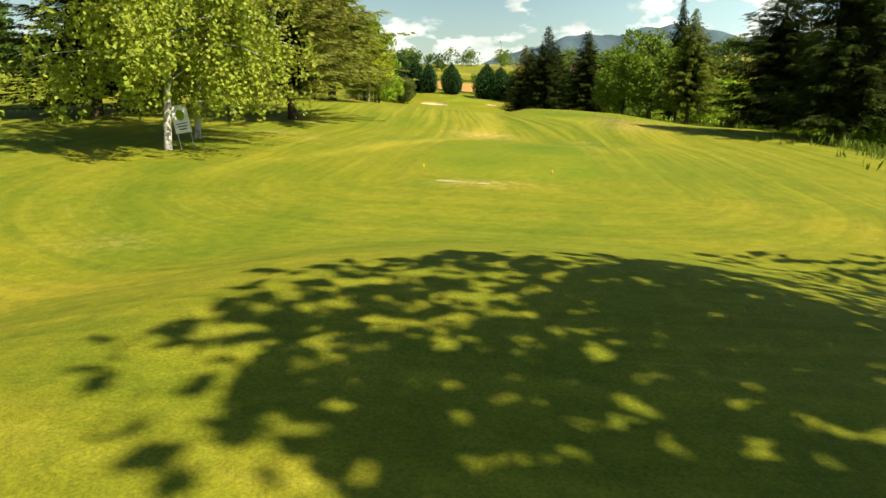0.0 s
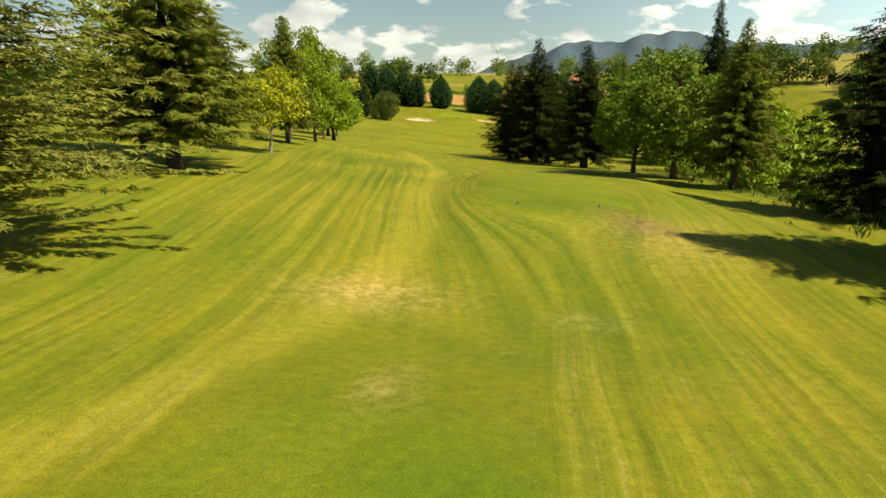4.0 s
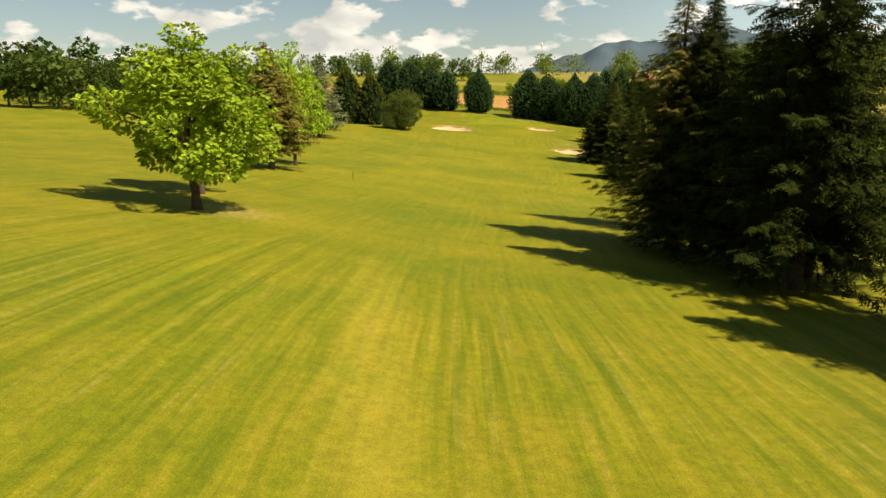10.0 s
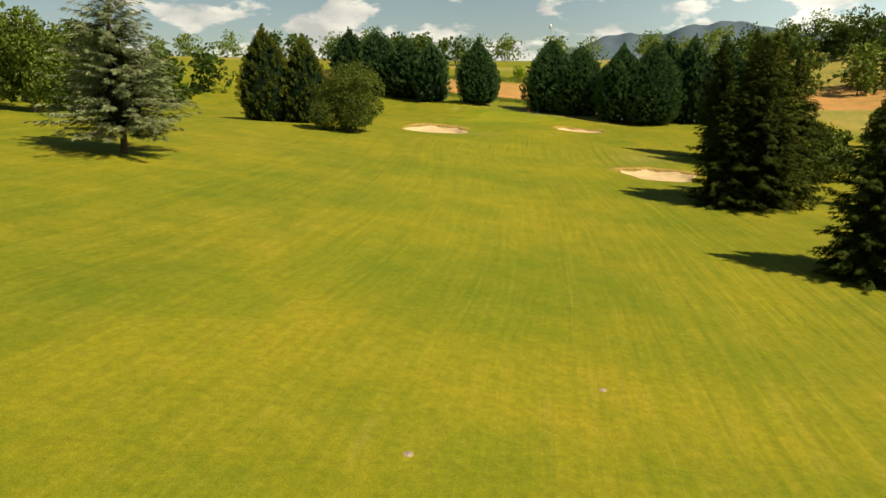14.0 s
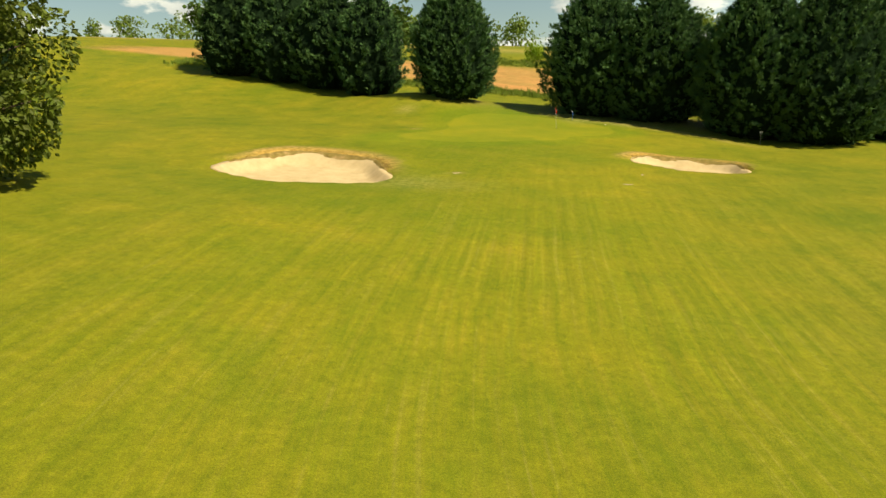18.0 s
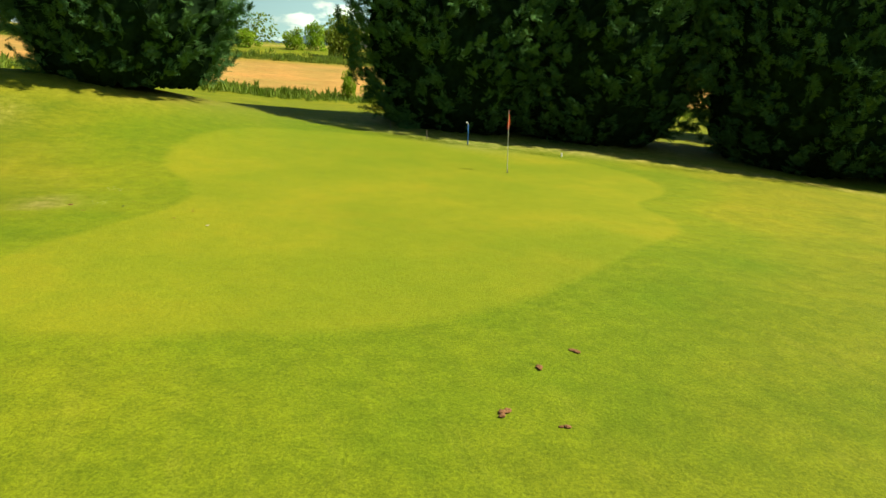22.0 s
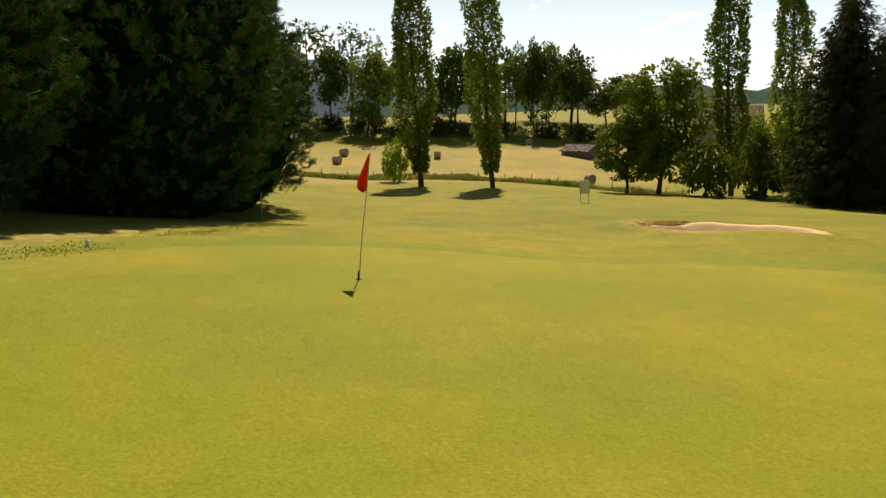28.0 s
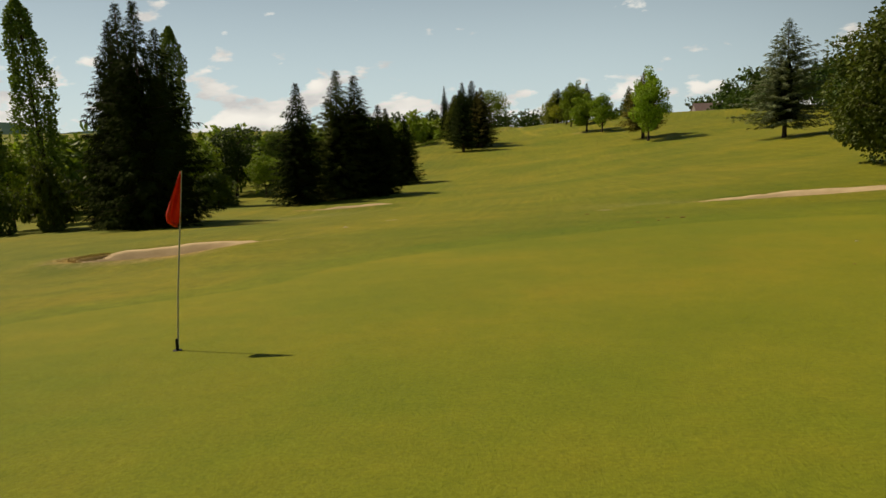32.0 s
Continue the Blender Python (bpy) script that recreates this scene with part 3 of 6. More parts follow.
def weeping(seed, high=12.0, wide=9.0, strands=560, per=42, size=0.17):
    """A birch: slim stem, arching limbs, leaves on long hanging strands."""
    r = np.random.RandomState(seed)
    zs = np.linspace(0, high * 0.9, 9)
    stem = np.stack([0.25 * np.sin(zs * 0.35 + seed), 0.2 * np.cos(zs * 0.4 + seed) - 0.2 * np.cos(seed), zs - 0.3 * (zs == 0)], -1)
    wood = [tube(stem, 0.011 * high * (1 - zs / high) + 0.012)]
    spots, outs = [], []
    for i in range(20):
        z0 = high * (0.24 + 0.62 * (i + r.uniform()) / 20)
        a = i * 2.4 + r.uniform(-0.4, 0.4)
        reach = wide * 0.5 * r.uniform(0.75, 1.05) * (1 - 0.55 * max(0, z0 / high - 0.4))
        s = np.linspace(0, 1, 6)
        base = np.array([np.interp(z0, zs, stem[:, 0]), np.interp(z0, zs, stem[:, 1]), z0])
        pts = base + np.stack([np.cos(a) * reach * s, np.sin(a) * reach * s, high * 0.17 * (s**0.7 - 0.75 * s**2.5)], -1)
        wood.append(tube(pts, 0.035 * (1 - 0.85 * s) + 0.006, 5))
        for q in r.uniform(0.2, 1.0, strands // 20):
            spots.append([np.interp(q, s, pts[:, c]) for c in range(3)] + r.normal(size=3) * (0.6, 0.6, 0.35))
            outs.append((math.cos(a), math.sin(a), 0))
    spots, outs = np.array(spots), np.array(outs)
    ln = np.minimum(r.uniform(0.8, 3.6, len(spots)), spots[:, 2] - high * 0.13)
    s = r.uniform(0, 1, (len(spots), per))
    pos = spots[:, None] + outs[:, None] * (0.35 * np.sin(s * 1.6))[..., None] - np.array([0, 0, 1.0]) * (np.maximum(ln, 0.2)[:, None] * s)[..., None]
    pos = pos.reshape(-1, 3) + r.normal(size=(len(spots) * per, 3)) * (0.09, 0.09, 0.05)
    k = len(pos)
    way = r.normal(size=(k, 3)) * 0.6 + (0, 0, -0.8)
    sz = size * r.uniform(0.7, 1.4, k)
    return gather(wood), spread(pos, way, r.normal(size=(k, 3)) + (0, 0, 0.3), sz, sz * 0.75, LEAF_V, LEAF_F)


def spruce(seed, high=15.0, wide=6.5, bare=0.09, whorls=34, arms=8, droop=0.38, sprays=9, shape=0.85, size=0.9, ragged=0.22, hang=0.6, fine=False, solid_core=0.5):
    r = np.random.RandomState(seed)
    zs = np.r_[-0.3, 0.2, 0.7, np.linspace(1.6, high * 0.97, 8)]
    stem = np.stack([0.05 * np.sin(zs + seed), 0.05 * np.cos(zs), zs], -1)
    wood = [tube(stem, 0.020 * high * (1 - (zs + 0.3) / (high + 0.3)) * (1 + 0.5 * np.exp(-(zs + 0.3) / 0.5)) + 0.025)]
    P, W, L = [], [], []
    for i in range(whorls * arms):
        f = (i + r.uniform(0, 1)) / (whorls * arms)
        z = high * (bare + (0.985 - bare) * f ** 0.95)
        a = i * 2.39996 + r.uniform(-0.5, 0.5)
        left_over = max(0.0, 1 - (z / high - bare) / (1 - bare))
        reach = wide * 0.5 * min(left_over ** shape, 1.35 * left_over ** 1.15) * min(1.0, 0.74 + f * 2.4) + 0.06
        reach = max(0.15, reach * (1 + ragged * r.normal()) * (1 + 0.10 * math.sin(3 * a + seed)))
        d = np.array([math.cos(a), math.sin(a), 0])
        side = np.array([-d[1], d[0], 0])
        n = max(3, int(sprays * reach / (wide * 0.5)) + 3)
        s = np.linspace(0.25, 1, n)
        drop = droop * (0.35 + 0.65 * (1 - f)) * r.uniform(0.6, 1.3)
        line = np.array([0, 0, z]) + d * reach * s[:, None] + side * (0.12 * reach * r.normal()) * s[:, None] ** 2
        line[:, 2] += reach * (-drop * s + 0.42 * drop * s**3 + 0.30 * f * s)
        if reach > 1.2 and i % 4 == 0:
            pick = line[[0, n // 2, n - 1]]
            wood.append(tube(pick, (0.04, 0.025, 0.01), 4))
        for sgn in (-1, 1):
            P.append(line + r.normal(size=line.shape) * 0.08)
            W.append(d * 0.9 + sgn * side * r.uniform(0.35, 1.2, (n, 1)) + np.array([0, 0, -hang]) * r.uniform(0.0, 1.7, (n, 1)))
            L.append(size * (0.6 + 0.5 * (1 - s) + 0.2 * r.normal(size=n)) * min(1.0, 0.24 + reach / (wide * 0.36)))
        P.append(line[-1:])
        W.append(d[None] + np.array([[0, 0, -0.15]]))
        L.append(np.array([size * 0.9 * min(1.0, 0.3 + reach / (wide * 0.3))]))
    P.append(np.array([[0, 0, high * 0.955]]))
    W.append(np.array([[0.02, 0, 1.0]]))
    L.append(np.array([size * 0.8]))
    P, W, L = np.concatenate(P), np.concatenate(W), np.abs(np.concatenate(L)) + 0.1
    k = len(P)
    up = np.array([[0, 0, 1.0]]) + r.normal(size=(k, 3)) * 0.4
    crown = spread(P, W, up, L, L * (0.8 if fine else 0.62), SPRAY_V if fine else FAN_V, SPRAY_F if fine else FAN_F)
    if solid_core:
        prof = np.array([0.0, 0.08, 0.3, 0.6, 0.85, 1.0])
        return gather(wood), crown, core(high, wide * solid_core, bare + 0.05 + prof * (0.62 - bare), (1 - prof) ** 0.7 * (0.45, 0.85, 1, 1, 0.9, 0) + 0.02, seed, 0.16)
    return gather(wood), crown


def cypress(seed, high=14.0, wide=10.0, plumes=360, per=20, size=1.15, twig=1.1, fine=False):
    """A dense, egg-shaped conifer of upswept feathery plumes, leafy to the ground."""
    r = np.random.RandomState(seed)
    zs = np.linspace(-0.3, high * 0.9, 6)
    wood = [tube(np.stack([0 * zs, 0 * zs, zs], -1), 0.02 * high * (1 - zs / high) + 0.04)]
    f = ((np.arange(plumes) + r.uniform(0, 1, plumes)) / plumes) ** 0.92
    a = np.arange(plumes) * 2.39996 + r.uniform(-0.4, 0.4, plumes)
    hs, ws = (0, 0.06, 0.2, 0.36, 0.6, 0.8, 0.93, 1.0), (0.60, 0.79, 0.95, 1.0, 0.86, 0.52, 0.23, 0.02)
    prof = np.interp(f, hs, ws)
    base = np.stack([np.cos(a), np.sin(a), f * 2], -1)
    R = wide * 0.5 * prof * (0.90 + 0.10 * noise3(base, seed, 2.2) + 0.07 * r.normal(size=plumes))
    tops = high * (1 + 0.05 * np.cos(a * 2 + seed) * f)
    at = np.stack([R * np.cos(a), R * np.sin(a), 0.25 + f * tops * 0.97], -1)
    out = np.stack([np.cos(a), np.sin(a), 0 * a], -1)
    axis = out + np.stack([0 * a, 0 * a, 0.30 + 1.3 * f], -1) + r.normal(size=(plumes, 3)) * 0.22
    axis /= np.linalg.norm(axis, axis=1)[:, None]
    big = size * r.uniform(0.65, 1.3, plumes) * np.interp(f, (0, 0.8, 1), (1, 0.95, 0.6))
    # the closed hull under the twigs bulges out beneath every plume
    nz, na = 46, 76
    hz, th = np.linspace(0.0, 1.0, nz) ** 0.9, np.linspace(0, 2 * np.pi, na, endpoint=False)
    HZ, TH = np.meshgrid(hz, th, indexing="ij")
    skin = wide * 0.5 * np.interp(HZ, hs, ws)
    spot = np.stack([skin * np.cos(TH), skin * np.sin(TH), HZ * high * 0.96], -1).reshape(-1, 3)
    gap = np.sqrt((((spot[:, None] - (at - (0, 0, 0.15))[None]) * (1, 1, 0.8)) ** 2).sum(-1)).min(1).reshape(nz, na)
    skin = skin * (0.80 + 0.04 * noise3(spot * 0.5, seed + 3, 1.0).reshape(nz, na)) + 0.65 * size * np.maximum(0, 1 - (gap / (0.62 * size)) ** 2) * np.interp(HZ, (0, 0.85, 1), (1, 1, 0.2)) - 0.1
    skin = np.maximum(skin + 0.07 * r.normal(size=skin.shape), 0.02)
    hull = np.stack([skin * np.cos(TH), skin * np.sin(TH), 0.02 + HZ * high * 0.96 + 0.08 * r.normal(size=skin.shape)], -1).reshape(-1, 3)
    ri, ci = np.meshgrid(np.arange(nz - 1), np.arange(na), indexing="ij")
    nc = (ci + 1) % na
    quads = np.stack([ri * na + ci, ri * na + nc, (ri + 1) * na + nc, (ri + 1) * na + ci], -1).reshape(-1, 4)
    at, axis, out, big = (np.repeat(q, per, 0) for q in (at, axis, out, big))
    k = len(at)
    # each plume narrows to its tip, its twigs lying over one another like shingles
    along = r.uniform(-0.45, 0.5, k)
    pos = at + axis * (along * big)[:, None] + r.normal(size=(k, 3)) * (big * (0.30 - 0.38 * along))[:, None] * 0.40
    pos[:, 2] = np.maximum(pos[:, 2], 0.10)
    way = axis * 0.9 + r.normal(size=(k, 3)) * 0.42 + (0, 0, 0.15)
    up = out * 0.55 + r.normal(size=(k, 3)) * 0.38 + (0, 0, 0.8)
    ln = big * r.uniform(0.28, 0.50, k) * twig
    crown = spread(pos, way, up, ln, ln * (0.95 if fine else 0.7), *((SPRAY_V, SPRAY_F) if fine else (FAN_V, FAN_F)))
    return gather(wood), crown, (hull, quads)


def cedar(seed, high=16.0, wide=13.0, tiers=32, size=0.9, sprays=13, droop=0.06, bare=0.10, shape=0.80, fill=0.0):
    """Wide level boughs in tiers with gaps between."""
    return spruce(seed, high, wide, bare=bare, whorls=tiers, arms=9, droop=droop, sprays=sprays, shape=shape, size=size, ragged=0.26, hang=0.12, solid_core=fill)


def poplar(seed, high=22.0, wide=3.6, leaves=12500):
    r = np.random.RandomState(seed)
    zs = np.linspace(-0.3, high * 0.95, 9)
    stem = np.stack([0.1 * np.sin(zs * 0.4 + seed), 0.1 * np.cos(zs * 0.3), zs], -1)
    wood = [tube(stem, 0.013 * high * (1 - zs / high) + 0.02)]
    for i in range(26):
        z0 = high * (0.10 + 0.75 * i / 26)
        a = i * 2.4
        s = np.linspace(0, 1, 4)
        g = wide * 0.36 * (1 - 0.4 * i / 26)
        wood.append(tube(np.array([0, 0, z0]) + np.stack([np.cos(a) * g * s, np.sin(a) * g * s, high * 0.12 * s**0.9], -1), 0.05 * (1 - 0.8 * s) + 0.008, 4))
    f = r.uniform(0.07, 1, leaves)
    a = r.uniform(0, 6.2832, leaves)
    prof = np.interp(f, (0, 0.12, 0.3, 0.55, 0.8, 0.95, 1), (0.25, 0.5, 0.85, 1.0, 0.85, 0.5, 0.10))
    b = np.stack([np.cos(a), np.sin(a), f * 11], -1)
    R = wide * 0.5 * prof * (1 + 0.34 * noise3(b, seed, 1.6) + 0.20 * noise3(b, seed + 5, 4.5)) * r.uniform(0.35, 1, leaves) ** 0.5
    pos = np.stack([R * np.cos(a), R * np.sin(a), f * high], -1)
    pos = pos[noise3(pos, seed + 9, 1.7) > -0.8]
    k = len(pos)
    way = np.stack([pos[:, 0], pos[:, 1], 1.0 + 0 * pos[:, 0]], -1) * 0.5 + r.normal(size=(k, 3)) * 0.7
    ln = r.uniform(0.22, 0.42, k)
    return gather(wood), spread(pos, way, r.normal(size=(k, 3)) + (0, 0, 0.4), ln, ln * 0.8, LEAF_V, LEAF_F)


def shrub(seed, high=3.0, wide=4.0, leaves=2600, size=0.28):
    w, c = broadleaf(seed, high, wide, bare=0.05, leaves=leaves, size=size, lumps=12, limbs=6)
    return w, c


BUILT = {}


def plant(kind, builder, leaves_mat, bark, x, y, high, wide, label, group="", turn=None, name="tree", category="tree", sink=0.12, lean=(0.0, 0.0)):
    """Stands a tree of a kind at a place, at its own height and width. Alike trees share their meshes."""
    ref_high, ref_wide = kind[1], kind[2]
    key = kind
    turn = (x * 37.7 + y * 91.3) % 360 if turn is None else turn
    leaning = Euler((radians(lean[0]), radians(lean[1]), 0)).to_matrix() @ Euler((0, 0, radians(turn))).to_matrix()
    m = Matrix.LocRotScale((x, y, ground_z(x, y) - sink), leaning.to_quaternion(), (wide / ref_wide, wide / ref_wide, high / ref_high))
    if key in BUILT:
        top = new(name)
        for n2, data in BUILT[key]:
            ob = new(n2, data)
            ob.parent = top
    else:
        wood, crown, *inner = builder()
        top = new(name)
        made = [solid("trunk", *wood, bark, top), solid("crown", *crown, leaves_mat, top, smooth=False)]
        # the hull's near-black stands for shade behind the outer foliage
        made += [solid("inner_hull", *hull, M_SHADED if leaves_mat in (M_CYPRESS, M_OLIVE) else M_INNERSHADE, top, smooth=False, label="dense dark inner twigs and dead foliage") for hull in inner]
        BUILT[key] = [(ob.name.split(".")[0], ob.data) for ob in made]
    top.matrix_basis = m
    return tagged(top, label, category, group)


# ---- the ground: one sheet to the horizon ----
def graded(lo, hi, fine, end_lo, end_hi, grow=1.16):
    mid = list(np.arange(lo, hi + fine * 0.5, fine))
    a, s = lo, fine
    left = []
    while a > end_lo:
        s *= grow
        a -= s
        left.append(a)
    b, s = mid[-1], fine
    right = []
    while b < end_hi:
        s *= grow
        b += s
        right.append(b)
    return np.array(left[::-1] + mid + right)


def green_r(x, y):
    """1 on the green's edge, less inside it."""
    a = np.degrees(np.arctan2(y - 325.0, x + 15.5)) % 360
    return np.hypot(x + 15.5, y - 325.0) / knots(a, (-13, 0, 28, 60, 100, 130, 153, 175, 200, 222, 241, 269, 310, 347, 360, 388), (5.8, 7.5, 10.6, 11.6, 12.2, 10.6, 8.8, 7.3, 8.4, 13.8, 12.2, 8.1, 6.4, 5.8, 7.5, 10.6))


def wave(x, y, seed, f):
    return noise3(np.stack([x, y, 0 * x], -1).reshape(-1, 3), seed, f).reshape(np.shape(x))


gx = graded(-46, 34, 0.7, -4300, 4300, 1.17)
gy = graded(-14, 350, 0.7, -4300, 4300, 1.17)
GX, GY = np.meshgrid(gx, gy)
GZ = land(GX, GY)
nx, ny = len(gx), len(gy)
ii, jj = np.meshgrid(np.arange(ny - 1), np.arange(nx - 1), indexing="ij")
gf = np.stack([ii * nx + jj, ii * nx + jj + 1, (ii + 1) * nx + jj + 1, (ii + 1) * nx + jj], -1).reshape(-1, 4)

D = GX - centre(GY)
fair_half = knots(GY, (-50, 60, 85, 110, 150, 200, 260, 285, 305, 320, 360), (0, 0, 7, 10, 14, 15, 13, 11, 10, 11, 0))
edge = wave(GX, GY, 3, 0.09) * 1.2


def past_tee(cx, cy, rx, ry):
    """How far the mower's lines are pushed aside round a tee."""
    q = ((GX - cx) / rx) ** 2 + ((GY - cy) / ry) ** 2
    return (GX - cx) * 0.85 / np.maximum(q, 1.0) ** 1.2


LINE = (D - 0.45 * past_tee(7.0, 22.0, 4.6, 9.5)) / (1 + np.maximum(0, 30 - GY) / 18) - past_tee(12.4, 57.5, 4.6, 10.5) - 0.10 * np.minimum(D, 0) * step(50, 80, GY) * (1 - step(112, 135, GY))
# round the back tee the mower's lines run in rings: how far out, and how far along
side_x, ahead = np.maximum(np.abs(GX - 7.2) - 3.6, 0), np.maximum(13.5 - GY, 0)
RING = np.hypot(side_x, ahead)
RING_RUN = np.where(GY > 13.5, GY, 13.5 - np.arctan2(ahead, side_x + 1e-6) * RING - np.where(side_x > 0, 0, 3.6 - np.abs(GX - 7.2)))


def bunker_rims(out_to=1.3):
    """The worn, drying rim behind each bunker's sand."""
    out = np.zeros_like(GX)
    for b in BUNKERS:
        r = bowl(GX, GY, b)
        out = np.maximum(out, step(0.9, 1.0, r) * (1 - step(out_to - 0.14, out_to, r + 0.03 * edge)) * step(-0.1, 0.7, (GY - b[1]) / b[3]))
    return out


zones = {
    "worn": bunker_rims(1.2),
    "ring": 1 - step(30, 46, GY),
    "mown": step(-1.2, 1.2, fair_half - np.abs(D) + edge) * step(78, 88, GY),
    "green_edge": np.clip(green_r(GX, GY), 0, 3),
    "collar": step(1.5, 1.2, green_r(GX, GY)),
    "tee": 0.62 * np.maximum.reduce([step(1.08, 0.9, (np.abs((GX - cx) / 3.8) ** 4 + np.abs((GY - cy) / ly) ** 4) ** 0.25) for cx, cy, ly in ((7.0 + edge * 0.4, 22.0, 7.5), (12.4 + edge * 0.4, 56.0, 7.0), (12.6 + edge * 0.4, 63.5, 3.2))]),
    "bare": np.clip(0.95 * bump(GX, GY, 16, 48.2, 1.2, 1.5, 30) + 0.5 * bump(GX, GY, 14.6, 50.5, 1.0, 0.8) + 0.9 * bump(GX, GY, -2.0, 342.5, 7, 2.6, -20) + 0.8 * bump(GX, GY, 9.5, 335, 6, 3, -20) + 0.7 * bump(GX, GY, -25.8, 323.0, 0.35, 0.4) + 0.5 * bump(GX, GY, -23.8, 341.6, 3.5, 3.5) + 0.55 * bunker_rims(), 0, 1),
    "lush": np.clip(0.8 * bump(GX, GY, 12.0, 51.5, 1.7, 1.2) + 0.6 * bump(GX, GY, 10.2, 33.1, 1.2, 0.7) + 0.5 * bump(GX, GY, -7.5, 282, 1.2, 1.0) + 0.55 * bump(GX, GY, -10.3, 258.5, 1.3, 1.8) + 0.4 * bump(GX, GY, -11.5, 249.4, 1.6, 3) + 0.5 * bump(GX, GY, -12, 287, 0.9, 0.6) + 0.22 * (1 - step(0.06, 0.16, np.abs(green_r(GX, GY) - 1.12))) * step(320, 336, GY), 0, 1),
    "track": np.exp(-((GX - knots(GY, (10, 25, 40, 60, 70, 85, 102, 111, 124, 140), (-6, 1.5, 5.6, 4.4, 3.7, 1.6, -1.8, -4.4, -7, -9)) + 0.3 * edge) / 0.95) ** 4) * step(8, 25, GY) * (1 - step(114, 130, GY)),
    "hay": np.clip(step(60, 66, GX + 0.25 * (GY - 300) + edge) * step(150, 190, GY) * (1 - step(119, 124, GX)) + step(150, 160, GX) * step(300, 330, GY) + step(446, 449, GY) * (1 - step(468, 474, GY)), 0, 1),
    "plough": step(370, 371, GY + 0.05 * GX) * (1 - step(408, 410, GY + 0.03 * GX)) * (1 - step(90, 100, np.abs(GX))),
    "lines": 0.34 + 0.08 * (1 - step(112, 130, GY)) + 0.5 * step(14, 34, GY) * (1 - step(112, 128, GY)) + 0.3 * bump(GX, GY, -8, 285, 16, 20) + 0.35 * bump(GX, GY, 4, 215, 7, 40) - 0.24 * step(272, 296, GY),
    "dry": np.clip(bump(GX, GY, -12.5, 339.6, 5, 1.2, -28) + 0.9 * bump(GX, GY, -11.2, 343.0, 1.7, 5.5, 6) + 0.9 * bump(GX, GY, -10.2, 337.6, 1.6, 3.2, 20) + 0.9 * bump(GX, GY, -5.5, 335.6, 4, 1.4, -35) + 0.9 * bump(GX, GY, 2.0, 330.6, 6, 1.0, -38) + 0.6 * bump(GX, GY, -3, 338, 9, 3, -30)
                   + 0.9 * bump(GX, GY, 5.5, 38.1, 2.2, 1.6) + 0.8 * bump(GX, GY, -3.6, 27.1, 0.8, 0.6) + 0.7 * bump(GX, GY, -6.4, 29.4, 1.0, 0.9) + 0.7 * bump(GX, GY, -6.1, 36, 0.9, 0.6) + 0.8 * bump(GX, GY, 7.5, 30.7, 0.5, 1.2)
                   + 0.7 * bump(GX, GY, 12.5, 36.8, 1.1, 0.5) + 0.5 * bump(GX, GY, 9.4, 70, 1.5, 2) + 0.8 * bump(GX, GY, -25.6, 323.0, 0.5, 0.5) + 0.5 * bump(GX, GY, -1.7, 4.5, 0.8, 0.5)
                   + 0.6 * bump(GX, GY, -29, 334, 1.0, 1.6) + 0.75 * bump(GX, GY, -19.8, 133, 3, 2) + 0.5 * bump(GX, GY, 6.5, 279, 4, 6, -15) + 0.8 * bump(GX, GY, 6.6, 13.8, 1.6, 0.5) + 0.6 * bump(GX, GY, -17.6, 131, 2, 2)
                   + 0.7 * bump(GX, GY, -18.3, 300.9, 0.5, 0.3) + 0.5 * bump(GX, GY, -21, 297, 4, 2) + 0.45 * bump(GX, GY, 17, 46, 3, 3) + 0.6 * bunker_rims(), 0, 1),
}
ground = solid("ground", np.stack([GX, GY, GZ], -1).reshape(-1, 3), gf, M_SOIL)
tagged(ground, "rolling mown grass of a golf course with paler stripes", "ground", kind="structure")
for zone, values in zones.items():
    at = ground.data.attributes.new(zone, "FLOAT", "POINT")
    at.data.foreach_set("value", values.astype(np.float32).ravel())
uv = ground.data.attributes.new("lie", "FLOAT_VECTOR", "POINT")
uv.data.foreach_set("vector", np.stack([LINE, GY, 0 * D], -1).astype(np.float32).ravel())
ring_uv = ground.data.attributes.new("lie_ring", "FLOAT_VECTOR", "POINT")
ring_uv.data.foreach_set("vector", np.stack([RING, RING_RUN, 0 * D], -1).astype(np.float32).ravel())


